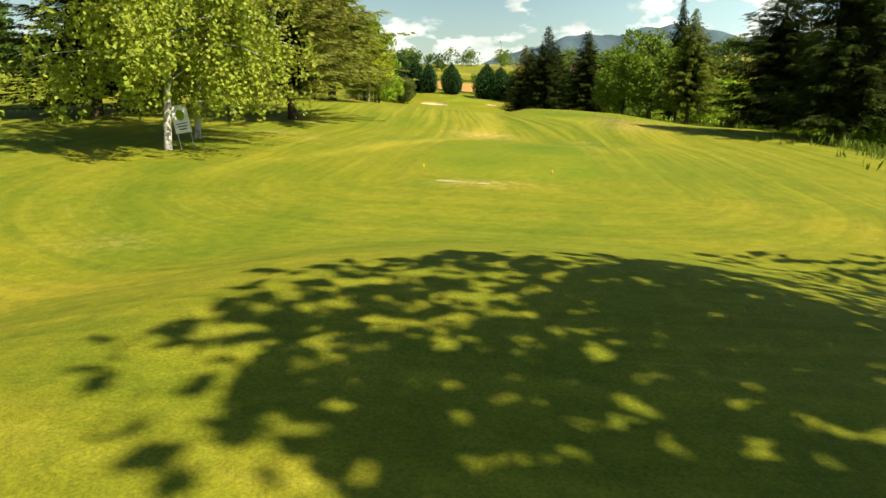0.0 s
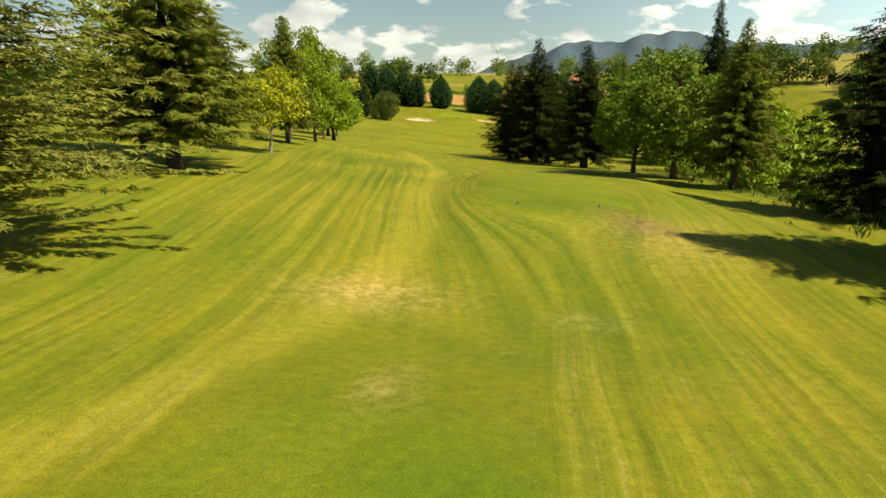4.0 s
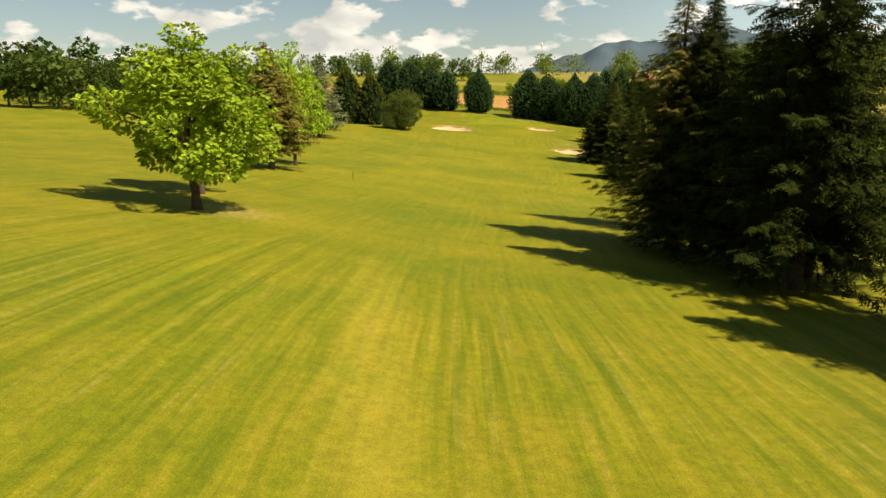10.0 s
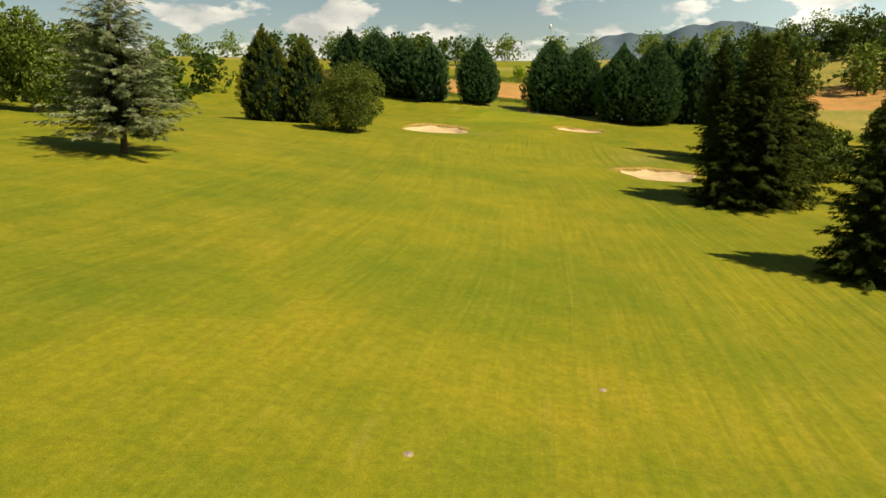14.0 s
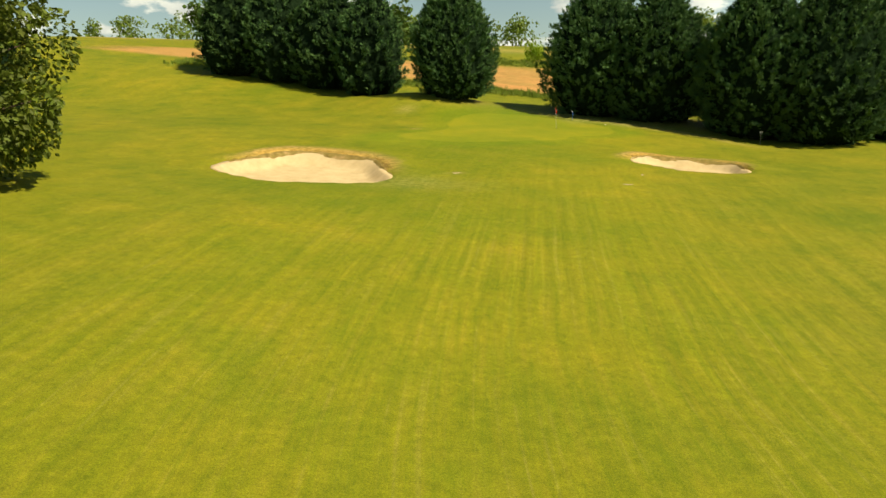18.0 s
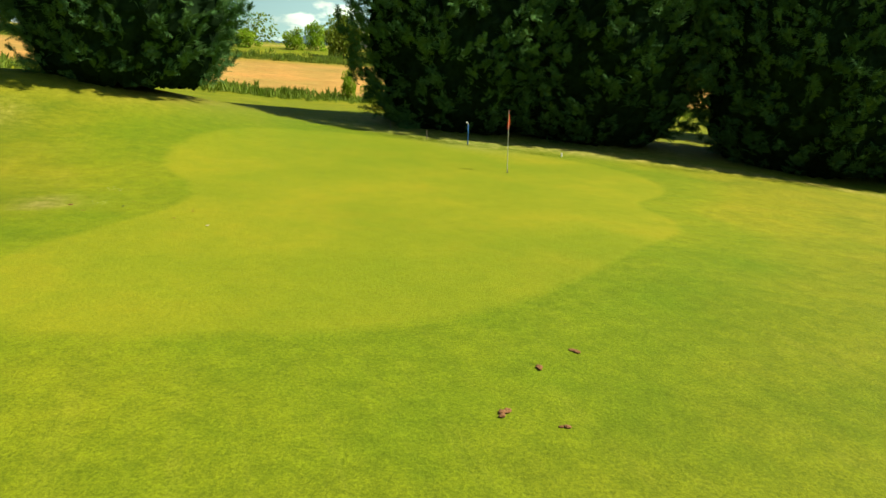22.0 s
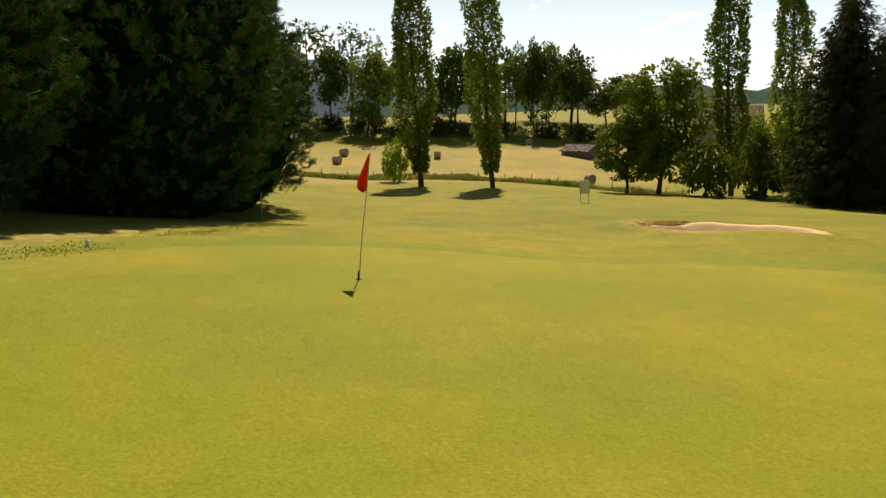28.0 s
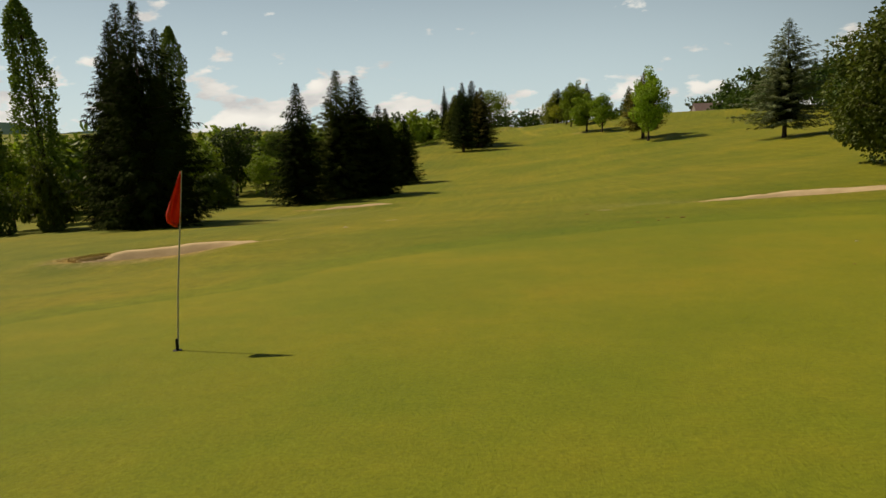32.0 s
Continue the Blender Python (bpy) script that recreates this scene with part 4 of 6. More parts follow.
def turf():
    m = bpy.data.materials.new("turf")
    m.use_nodes = True
    n, l = m.node_tree.nodes, m.node_tree.links
    p = n["Principled BSDF"]
    p.inputs["Roughness"].default_value, p.inputs["Specular IOR Level"].default_value = 0.85, 0.15

    def attr(name, vector=False):
        a = n.new("ShaderNodeAttribute")
        a.attribute_name = name
        return a.outputs["Vector" if vector else "Fac"]

    def mapped(src, scale):
        mp = n.new("ShaderNodeMapping")
        mp.inputs["Scale"].default_value = scale
        l.new(src, mp.inputs["Vector"])
        return mp.outputs[0]

    def noise_of(src, scale, detail=5.0, rough=0.6, warp=0.0):
        t = n.new("ShaderNodeTexNoise")
        t.inputs["Scale"].default_value, t.inputs["Detail"].default_value = scale, detail
        t.inputs["Roughness"].default_value, t.inputs["Distortion"].default_value = rough, warp
        l.new(src, t.inputs["Vector"])
        return t.outputs["Fac"]

    def ramp(src, *stops):
        r = n.new("ShaderNodeValToRGB")
        els = r.color_ramp.elements
        while len(els) < len(stops):
            els.new(0.5)
        for e, (pos, c) in zip(els, stops):
            e.position, e.color = pos, (*c, 1)
        l.new(src, r.inputs["Fac"])
        return r.outputs["Color"]

    def mix(fac, a, b, mode="MIX"):
        x = n.new("ShaderNodeMix")
        x.data_type, x.blend_type = "RGBA", mode
        if isinstance(fac, float):
            x.inputs["Factor"].default_value = fac
        else:
            l.new(fac, x.inputs["Factor"])
        l.new(a, x.inputs["A"])
        l.new(b, x.inputs["B"])
        return x.outputs["Result"]

    def math_of(op, a, b):
        x = n.new("ShaderNodeMath")
        x.operation = op
        for k, v in enumerate((a, b)):
            if isinstance(v, float):
                x.inputs[k].default_value = v
            else:
                l.new(v, x.inputs[k])
        return x.outputs[0]

    pos = n.new("ShaderNodeNewGeometry").outputs["Position"]
    lie = attr("lie", True)
    broad = noise_of(pos, 0.07, 4.0)
    rim = n.new("ShaderNodeMapRange")
    l.new(math_of("ADD", attr("green_edge"), math_of("MULTIPLY", noise_of(pos, 1.3, 5.0), 0.05)), rim.inputs["Value"])
    rim.inputs["From Min"].default_value, rim.inputs["From Max"].default_value = 1.042, 1.008
    on_green = rim.outputs[0]
    patch = noise_of(pos, 0.38, 8.0, 0.7)
    tuft = noise_of(pos, 3.0, 8.0, 0.75)
    blade = noise_of(pos, 26.0, 4.0, 0.75)
    wob = n.new("ShaderNodeTexNoise")
    wob.inputs["Scale"].default_value, wob.inputs["Detail"].default_value = 0.05, 2.0
    l.new(pos, wob.inputs["Vector"])

    def wandering(src, by):
        bend = n.new("ShaderNodeVectorMath")
        bend.operation = "MULTIPLY_ADD"
        bend.inputs[1].default_value = (by, 0.0, 0.0)
        l.new(wob.outputs["Color"], bend.inputs[0])
        l.new(src, bend.inputs[2])
        return bend.outputs[0]

    lie, ring = wandering(lie, 1.3), wandering(attr("lie_ring", True), 2.2)
    ringed = attr("ring")

    def along(scale, detail, rough_by, warp):
        """Streaks along the mower's way: straight down the hole, in rings round the back tee."""
        x = n.new("ShaderNodeMix")
        l.new(ringed, x.inputs["Factor"])
        l.new(noise_of(mapped(lie, scale), 1.0, detail, rough_by, warp), x.inputs["A"])
        l.new(noise_of(mapped(ring, scale), 1.0, detail, rough_by, warp), x.inputs["B"])
        return x.outputs["Result"]

    streak = along((1.5, 0.035, 1), 7.0, 0.66, 0.2)
    streak2 = along((2.6, 0.12, 1), 7.0, 0.7, 0.3)
    lanes = along((2.3, 0.010, 1), 3.0, 0.6, 0.0)
    straws = along((5.5, 0.05, 1), 4.0, 0.6, 0.1)
    lines = attr("lines")

    rough = ramp(patch, (0.30, (0.118, 0.147, 0.0072)), (0.52, (0.185, 0.186, 0.0096)), (0.72, (0.236, 0.214, 0.0170)))
    rough = mix(lines, rough, ramp(streak, (0.36, (0.112, 0.145, 0.0065)), (0.50, (0.178, 0.188, 0.0105)), (0.64, (0.240, 0.226, 0.0190))))
    fair = ramp(patch, (0.30, (0.140, 0.167, 0.0072)), (0.55, (0.196, 0.196, 0.0096)), (0.75, (0.236, 0.208, 0.0170)))
    fair = mix(lines, fair, ramp(streak2, (0.36, (0.125, 0.160, 0.0060)), (0.52, (0.195, 0.201, 0.0096)), (0.66, (0.250, 0.222, 0.0185))))
    green = ramp(patch, (0.25, (0.185, 0.208, 0.010)), (0.5, (0.218, 0.226, 0.012)), (0.75, (0.270, 0.238, 0.014)))
    tee = ramp(patch, (0.3, (0.129, 0.181, 0.0072)), (0.7, (0.179, 0.206, 0.0108)))
    collar = ramp(patch, (0.3, (0.132, 0.176, 0.0068)), (0.7, (0.200, 0.212, 0.0100)))
    bare = ramp(tuft, (0.3, (0.17, 0.105, 0.045)), (0.7, (0.30, 0.20, 0.095)))
    lush = ramp(tuft, (0.3, (0.075, 0.115, 0.006)), (0.7, (0.135, 0.175, 0.009)))
    hay = ramp(streak2, (0.35, (0.215, 0.19, 0.038)), (0.65, (0.315, 0.265, 0.070)))
    plough = ramp(patch, (0.3, (0.36, 0.185, 0.06)), (0.7, (0.47, 0.27, 0.095)))
    dry = ramp(tuft, (0.3, (0.29, 0.22, 0.06)), (0.7, (0.42, 0.33, 0.13)))
    track = ramp(patch, (0.3, (0.235, 0.224, 0.0160)), (0.7, (0.315, 0.275, 0.0290)))
    col = mix(attr("mown"), rough, fair)
    col = mix(math_of("MULTIPLY", attr("track"), 0.85), col, track)
    col = mix(attr("tee"), col, tee)
    col = mix(attr("collar"), col, collar)
    col = mix(on_green, col, green)
    col = mix(math_of("MULTIPLY", attr("dry"), ramp_fac(n, l, tuft, 0.35, 0.6)), col, dry)
    col = mix(math_of("MULTIPLY", attr("lush"), ramp_fac(n, l, tuft, 0.30, 0.5)), col, lush)
    col = mix(math_of("MULTIPLY", attr("bare"), ramp_fac(n, l, tuft, 0.36, 0.52)), col, bare)
    worn = ramp(tuft, (0.28, (0.22, 0.125, 0.028)), (0.5, (0.44, 0.27, 0.065)), (0.72, (0.60, 0.43, 0.13)))
    col = mix(math_of("MULTIPLY", attr("worn"), 0.92), col, worn)
    col = mix(attr("hay"), col, hay)
    col = mix(attr("plough"), col, plough)
    # large pale and dark drifts, tufts and single blades
    col = mix(0.6, col, ramp(broad, (0.36, (0.35, 0.455, 0.36)), (0.64, (0.655, 0.60, 0.58))), "OVERLAY")
    col = mix(0.38, col, ramp(noise_of(pos, 0.2, 7.0, 0.62), (0.36, (0.39, 0.475, 0.40)), (0.64, (0.64, 0.565, 0.54))), "OVERLAY")
    lane_by = math_of("MULTIPLY", lines, ramp_fac(n, l, noise_of(pos, 0.11, 3.0), 0.38, 0.60))
    calm = n.new("ShaderNodeMath")
    calm.operation = "SUBTRACT"
    calm.inputs[0].default_value = 1.0
    l.new(math_of("MAXIMUM", math_of("MAXIMUM", on_green, attr("tee")), math_of("MAXIMUM", attr("hay"), attr("plough"))), calm.inputs[1])
    col = mix(math_of("MULTIPLY", lane_by, calm.outputs[0]), col, ramp(lanes, (0.36, (0.37, 0.40, 0.37)), (0.64, (0.62, 0.61, 0.60))), "OVERLAY")
    # thin lines of pale clippings and dry blades
    straw_by = math_of("MULTIPLY", math_of("MULTIPLY", lines, calm.outputs[0]), math_of("MULTIPLY", ramp_fac(n, l, straws, 0.54, 0.68), ramp_fac(n, l, patch, 0.40, 0.60)))
    col = mix(math_of("MULTIPLY", straw_by, 0.6), col, ramp(tuft, (0.3, (0.27, 0.235, 0.045)), (0.7, (0.38, 0.33, 0.085))))
    soft = n.new("ShaderNodeMapRange")
    soft.inputs["To Min"].default_value, soft.inputs["To Max"].default_value = 0.62, 0.22
    l.new(on_green, soft.inputs["Value"])
    col = mix(soft.outputs[0], col, ramp(tuft, (0.34, (0.33, 0.36, 0.33)), (0.66, (0.66, 0.64, 0.63))), "OVERLAY")
    fine = n.new("ShaderNodeMath")
    fine.operation = "SUBTRACT"
    fine.inputs[0].default_value = 0.75
    l.new(math_of("MULTIPLY", on_green, 0.3), fine.inputs[1])
    col = mix(fine.outputs[0], col, ramp(blade, (0.32, (0.27, 0.29, 0.27)), (0.68, (0.71, 0.70, 0.67))), "OVERLAY")
    l.new(col, p.inputs["Base Color"])
    bp = n.new("ShaderNodeBump")
    bp.inputs["Strength"].default_value, bp.inputs["Distance"].default_value = 0.5, 0.05
    l.new(math_of("ADD", blade, math_of("MULTIPLY", tuft, 1.5)), bp.inputs["Height"])
    l.new(bp.outputs[0], p.inputs["Normal"])
    return m


def ramp_fac(n, l, src, lo, hi):
    r = n.new("ShaderNodeMapRange")
    r.inputs["From Min"].default_value, r.inputs["From Max"].default_value = lo, hi
    l.new(src, r.inputs["Value"])
    return r.outputs[0]


ground.data.materials[0] = turf()


# ---- bunkers: a sheet of raked sand in the bowl, an earth lip round it ----
def bunker(b, label):
    cx, cy, rx, ry, turn, depth = b
    top = empty_thing("bunker", cx, cy, label, "bunker", "sand bunkers of the course", z=0.0)
    th = np.linspace(0, 2 * np.pi, 144, endpoint=False)
    shape = 1 + 0.07 * np.sin(3 * th + cx) + 0.05 * np.sin(5 * th + cy)
    c, s = math.cos(radians(turn)), math.sin(radians(turn))
    rows = []
    rad = np.r_[np.linspace(0, 0.72, 4), np.linspace(0.77, 0.975, 5), 0.99]
    for f in rad:
        q = f * shape * (1 + 0.006 * np.sin(17 * th) + 0.01 * np.sin(6 * th + cy))
        u, v = rx * q * np.cos(th), ry * q * np.sin(th)
        x, y = u * c - v * s, v * c + u * s
        z = land(cx + x, cy + y, 0.0) + 0.02 * np.sin(7 * th + 9 * f) * f
        rows.append(np.stack([x, y, z - 0.4 * (f > 0.98)], -1))
    i, j = np.meshgrid(np.arange(9), np.arange(144), indexing="ij")
    k = (j + 1) % 144
    f4 = np.stack([i * 144 + j, (i + 1) * 144 + j, (i + 1) * 144 + k, i * 144 + k], -1).reshape(-1, 4)
    ragged = np.random.RandomState(int(cy)).normal(size=144)
    solid("sand", np.concatenate(rows), f4, M_SAND, top, label="pale raked sand")
    rows = []
    for f, up in ((0.948, -0.03), (0.958, 0.006), (0.972, 0.03), (0.988, 0.025), (1.012, -0.06)):
        q = (f - (0.06 * (f < 0.95) + 0.03 * (0.95 < f < 0.96)) * step(0.2, 0.9, np.sin(th))) * shape * (1 + 0.004 * np.sin(23 * th + cx) + 0.004 * np.sin(41 * th + 1) + 0.004 * ragged)
        u, v = rx * q * np.cos(th), ry * q * np.sin(th)
        x, y = u * c - v * s, v * c + u * s
        far = 0.25 + 0.75 * step(-0.3, 0.5, v / ry)
        rows.append(np.stack([x, y, land(cx + x, cy + y, 0.0 if f < 0.97 else 0.3) + up * far - 0.10 * (1 - far)], -1))
    i, j = np.meshgrid(np.arange(4), np.arange(144), indexing="ij")
    k = (j + 1) % 144
    f4 = np.stack([i * 144 + j, (i + 1) * 144 + j, (i + 1) * 144 + k, i * 144 + k], -1).reshape(-1, 4)
    solid("lip", np.concatenate(rows), f4, M_SOIL, top, label="crumbling brown earth lip")


for b, text in zip(BUNKERS, ("large pale sand bunker short of the green", "sand bunker beside the green with earth lip", "pale sand bunker below the spruce trees", "small far sand bunker on the slope")):
    bunker(b, text)


# ---- trees ----
def K(name, high, wide):
    return (name, high, wide)


def maple(i, x, y, high, wide, label="leafy green maple with a rounded crown", mat=None, tag="maple", **kw):
    plant(K(tag + str(i), 12, 8), lambda: broadleaf(20 + i, 12, 8, **{"leaves": 14500, "size": 0.285, "bare": 0.10, "spire": True, **kw}), mat or M_MAPLE, M_BARK, x, y, high, wide, label, "broadleaf trees along the fairway")


def fir(i, x, y, high, wide, label="dark green spruce with drooping boughs", mat=None, tag="spruce", group="spruces along the fairway", **kw):
    plant(K(tag + str(i), 16, 7.5), lambda: spruce(40 + i, 16, 7.5, **{"bare": 0.125, **kw}), mat or M_SPRUCE, M_BARK, x, y, high, wide * 1.02, label, group)


def hedge_conifer(i, x, y, high, wide, label="dense dark cypress, leafy down to the grass", near=False):
    plant(K("cypress" + str(i) + "near" * near, 15, 11), lambda: cypress(60 + i, 15, 11, **(dict(plumes=1150, per=20, size=0.80, twig=1.15, fine=True) if near else {})), M_CYPRESS, M_BARK, x, y, high, wide, label, "cypresses round the green", category="conifer")


def lombardy(i, x, y, high, wide, label="tall narrow poplar with upright boughs", lean=(-3.0, 3.0)):
    plant(K("poplar" + str(i), 24, 4), lambda: poplar(80 + i, 24, 4), M_POPLAR, M_BARK, x, y, high, wide, label, "poplars by the meadow", lean=lean)


def birch(i, x, y, high, wide):
    plant(K("birch" + str(i), 12, 9), lambda: weeping(100 + i), M_BIRCH, M_BIRCHBARK, x, y, high, wide,
          "weeping birch with a white trunk", "birches by the tee")


def open_pine(i, x, y, high, wide, mat=None, label="open olive-green conifer with bare lower trunk"):
    plant(K("pine" + str(i) + (mat or M_OLIVE).name, 13, 7), lambda: spruce(120 + i, 13, 7, bare=0.15, whorls=24, arms=11, droop=0.18, sprays=20, shape=0.62, size=0.62, ragged=0.22, hang=0.55, solid_core=0.3),
          mat or M_OLIVE, M_BARK, x, y, high, wide, label, "conifers along the fairway")


def bush(i, x, y, high, wide, mat=None, label="rounded green leafy shrub"):
    plant(K("shrub" + str(i) + (mat or M_MAPLE).name, 3, 4), lambda: shrub(140 + i, 3, 4), mat or M_MAPLE, M_BARK, x, y, high, wide, label, "shrubs", name="shrub", category="shrub")


# by the tees
birch(0, -7.9, 19.8, 12, 11.5)
birch(1, -8.8, 24.4, 12.5, 11)
plant(K("darkcedar", 16, 13), lambda: cedar(8, size=0.7, sprays=18, droop=0.12, bare=0.06, fill=0.3), M_SPRUCE, M_BARK, -20, 34, 15, 15, "broad dark cedar with sweeping boughs", "conifers along the fairway")
plant(K("bluecedar0", 16, 13), lambda: cedar(7, tiers=38, size=0.64, sprays=21, droop=0.08, bare=0.12, shape=0.62, fill=0.22), M_GREYNEEDLE, M_BARK, -7.8, 37.4, 14.5, 12.5, "spreading grey-green conifer with layered boughs", "conifers along the fairway")
open_pine(1, -9.9, 56.2, 13.5, 10.5, M_SUNNY, label="olive-green conifer with a stout brown trunk")
maple(0, -15, 62, 12, 8, mat=M_BRIGHT, tag="brightmaple")
plant(K("yellowtree", 7.4, 5.6), lambda: broadleaf(22, 7.4, 5.6, bare=0.24, leaves=7600, size=0.24, lumps=16, round_top=0.25, limbs=14), M_YELLOW, M_PALEBARK, -9.8, 72.6, 7.4, 5.6,
      "young open-crowned tree with yellow-green leaves and a pale stem", "broadleaf trees along the fairway")
open_pine(2, -13.7, 88.6, 13, 6, label="tall olive-green conifer with a bare trunk")
open_pine(1, -20.5, 86.5, 13, 5.6, M_MIDSPRUCE, "dark olive conifer with a rounded top")
maple(2, -15.4, 104.4, 14.6, 7.2, mat=M_BRIGHT, tag="brightmaple")
maple(3, -17.5, 100.5, 14.8, 7.2, mat=M_BRIGHT, tag="brightmaple")
maple(0, -20.0, 130.6, 11.2, 10.4)
maple(2, -24, 139, 11, 7.5)
plant(K("bluecedar1", 16, 13), lambda: cedar(9, tiers=40, size=0.8, sprays=18, droop=0.10, bare=0.10, shape=0.85, fill=0.32), M_CEDAR, M_BARK, -33, 111, 5.2, 3.4, "small blue-grey conifer on the slope", "conifers along the fairway")
open_pine(0, -31.8, 171, 14.8, 9.4, M_TAN, "browning conifer with a broad crown")
maple(3, -32, 180, 16.2, 8.6, mat=M_BRIGHT, tag="brightmaple")
plant(K("bluecedar1", 16, 13), lambda: cedar(9, tiers=40, size=0.8, sprays=18, droop=0.10, bare=0.10, shape=0.85, fill=0.32), M_CEDAR, M_BARK, -45.6, 230, 16.4, 12.0, "blue-grey cedar with level boughs", "conifers along the fairway")
# right of the tees
fir(1, 30.6, 41.6, 18, 10, "large dark spruce with drooping boughs", tag="nearspruce", sprays=14, size=0.62, arms=10, whorls=36, bare=0.10, fine=True)
fir(0, 31.0, 56.4, 15.4, 10, "large dark spruce with drooping boughs", tag="nearspruce", sprays=14, size=0.62, arms=10, whorls=36, bare=0.10, fine=True)
open_pine(1, 27.1, 72.8, 13.0, 6.5, label="slender olive-green conifer by the ditch")
maple(1, 24.4, 81.2, 12.8, 11, "broad green maple by the ditch", M_DEEP, "deepmaple")
maple(0, 22.5, 91, 11.5, 8.5, mat=M_DEEP, tag="deepmaple")
fir(3, 29, 88, 18, 4, "spruce with a bare thin top")
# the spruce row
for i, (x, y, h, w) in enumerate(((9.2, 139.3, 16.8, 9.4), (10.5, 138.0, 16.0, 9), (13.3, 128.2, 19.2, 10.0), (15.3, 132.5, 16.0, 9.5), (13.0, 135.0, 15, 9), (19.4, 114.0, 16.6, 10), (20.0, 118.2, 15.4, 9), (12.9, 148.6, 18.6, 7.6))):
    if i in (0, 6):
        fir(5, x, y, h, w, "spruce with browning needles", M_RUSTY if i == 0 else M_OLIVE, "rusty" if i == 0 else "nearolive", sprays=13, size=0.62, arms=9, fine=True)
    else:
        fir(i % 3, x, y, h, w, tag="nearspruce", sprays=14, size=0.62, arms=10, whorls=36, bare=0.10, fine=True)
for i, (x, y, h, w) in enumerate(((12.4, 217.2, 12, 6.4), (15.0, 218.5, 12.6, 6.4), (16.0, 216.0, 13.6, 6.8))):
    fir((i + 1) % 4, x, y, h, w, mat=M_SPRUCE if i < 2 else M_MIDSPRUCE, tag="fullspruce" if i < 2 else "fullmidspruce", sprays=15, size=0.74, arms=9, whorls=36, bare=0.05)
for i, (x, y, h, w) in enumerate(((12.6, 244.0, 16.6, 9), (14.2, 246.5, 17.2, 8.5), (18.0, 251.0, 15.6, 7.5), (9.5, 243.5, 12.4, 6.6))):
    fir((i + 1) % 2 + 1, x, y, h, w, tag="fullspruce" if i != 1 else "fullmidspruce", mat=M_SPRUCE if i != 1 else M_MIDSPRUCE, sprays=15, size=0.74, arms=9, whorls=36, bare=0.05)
# hedge conifer and bush short of the green
plant(K("greenconifer", 15, 11), lambda: cypress(64, 15, 11), M_OLIVE, M_BARK, -59, 296, 16.5, 10.4, "tall olive-green conifer, leafy to the ground", "conifers along the fairway", category="conifer")
plant(K("greenconifer", 15, 11), None, M_OLIVE, M_BARK, -52, 297, 15.0, 9.2, "olive-green conifer, leafy to the ground", "conifers along the fairway", category="conifer")
plant(K("darkbush", 8, 9), lambda: broadleaf(31, 8, 9, bare=0.0, leaves=26000, size=0.24, lumps=26, limbs=12), M_BUSH, M_BARK, -39.2, 282.3, 10.8, 12.0, "wide dark green bush-like tree, leafy to the ground", "broadleaf trees along the fairway")
# the wood's edge on the far slope
for i, (x, y, h, w) in enumerate(((-80, 253, 12, 9), (-76, 258, 14.5, 10), (-74.5, 266, 13.5, 9), (-75, 273, 13, 8), (-98.5, 240.5, 12, 10), (-92, 246, 11, 9), (-85, 241, 15.5, 7.5), (-104, 236, 12, 10), (-110, 230, 12, 10), (-86, 262, 13, 10))):
    plant(K("edge" + str(i % 4 if i != 6 else 6), 13, 10), lambda: broadleaf(150 + i, 13, 10, bare=0.04, leaves=9000, size=0.42, lumps=34), (M_DARKLEAF, M_BUSH)[i % 2] if i != 6 else M_OLIVE, M_BARK, x, y, h, w, "dark leafy tree at the wood's edge", "trees at the wood's edge")
fir(1, -33.5, 101.5, 10.2, 5.6, mat=M_OLIVE, tag="olivespruce")
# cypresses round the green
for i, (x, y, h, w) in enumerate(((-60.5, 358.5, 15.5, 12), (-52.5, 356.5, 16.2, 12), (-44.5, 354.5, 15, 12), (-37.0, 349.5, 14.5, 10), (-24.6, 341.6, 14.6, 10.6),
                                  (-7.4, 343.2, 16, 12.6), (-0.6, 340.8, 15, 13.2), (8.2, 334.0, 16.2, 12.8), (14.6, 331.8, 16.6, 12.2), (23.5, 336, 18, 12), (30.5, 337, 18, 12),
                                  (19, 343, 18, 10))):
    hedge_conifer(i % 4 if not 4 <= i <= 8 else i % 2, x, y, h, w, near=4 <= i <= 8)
# the meadow's side
lombardy(0, 56.4, 306.6, 25.5, 4.4, "tall narrow poplar leaning a little")
lombardy(1, 50.9, 299.8, 25.5, 3.8)
lombardy(2, 45.2, 270.8, 27.5, 4.2)
lombardy(0, 49.3, 257.0, 28, 4.6)
lombardy(1, 40.2, 242.3, 26, 3.8, lean=(0.0, 0.0))
maple(1, 44.5, 281.5, 16.4, 9.8, "round-crowned green tree beside the meadow", M_DEEP, "meadowmaple", spire=False, bare=0.05, lumps=46, size=0.36)
maple(3, 43.0, 287.0, 9.6, 6.4, "small leafy tree beside the meadow", M_DEEP, "meadowmaple", spire=False, bare=0.12, size=0.36)
bush(0, 66, 307.5, 5.6, 3.6, label="slender young tree on the meadow's edge")
bush(1, 74.5, 322.6, 4.7, 2.6, M_BRIGHT, "young bright green tree by the meadow fence")
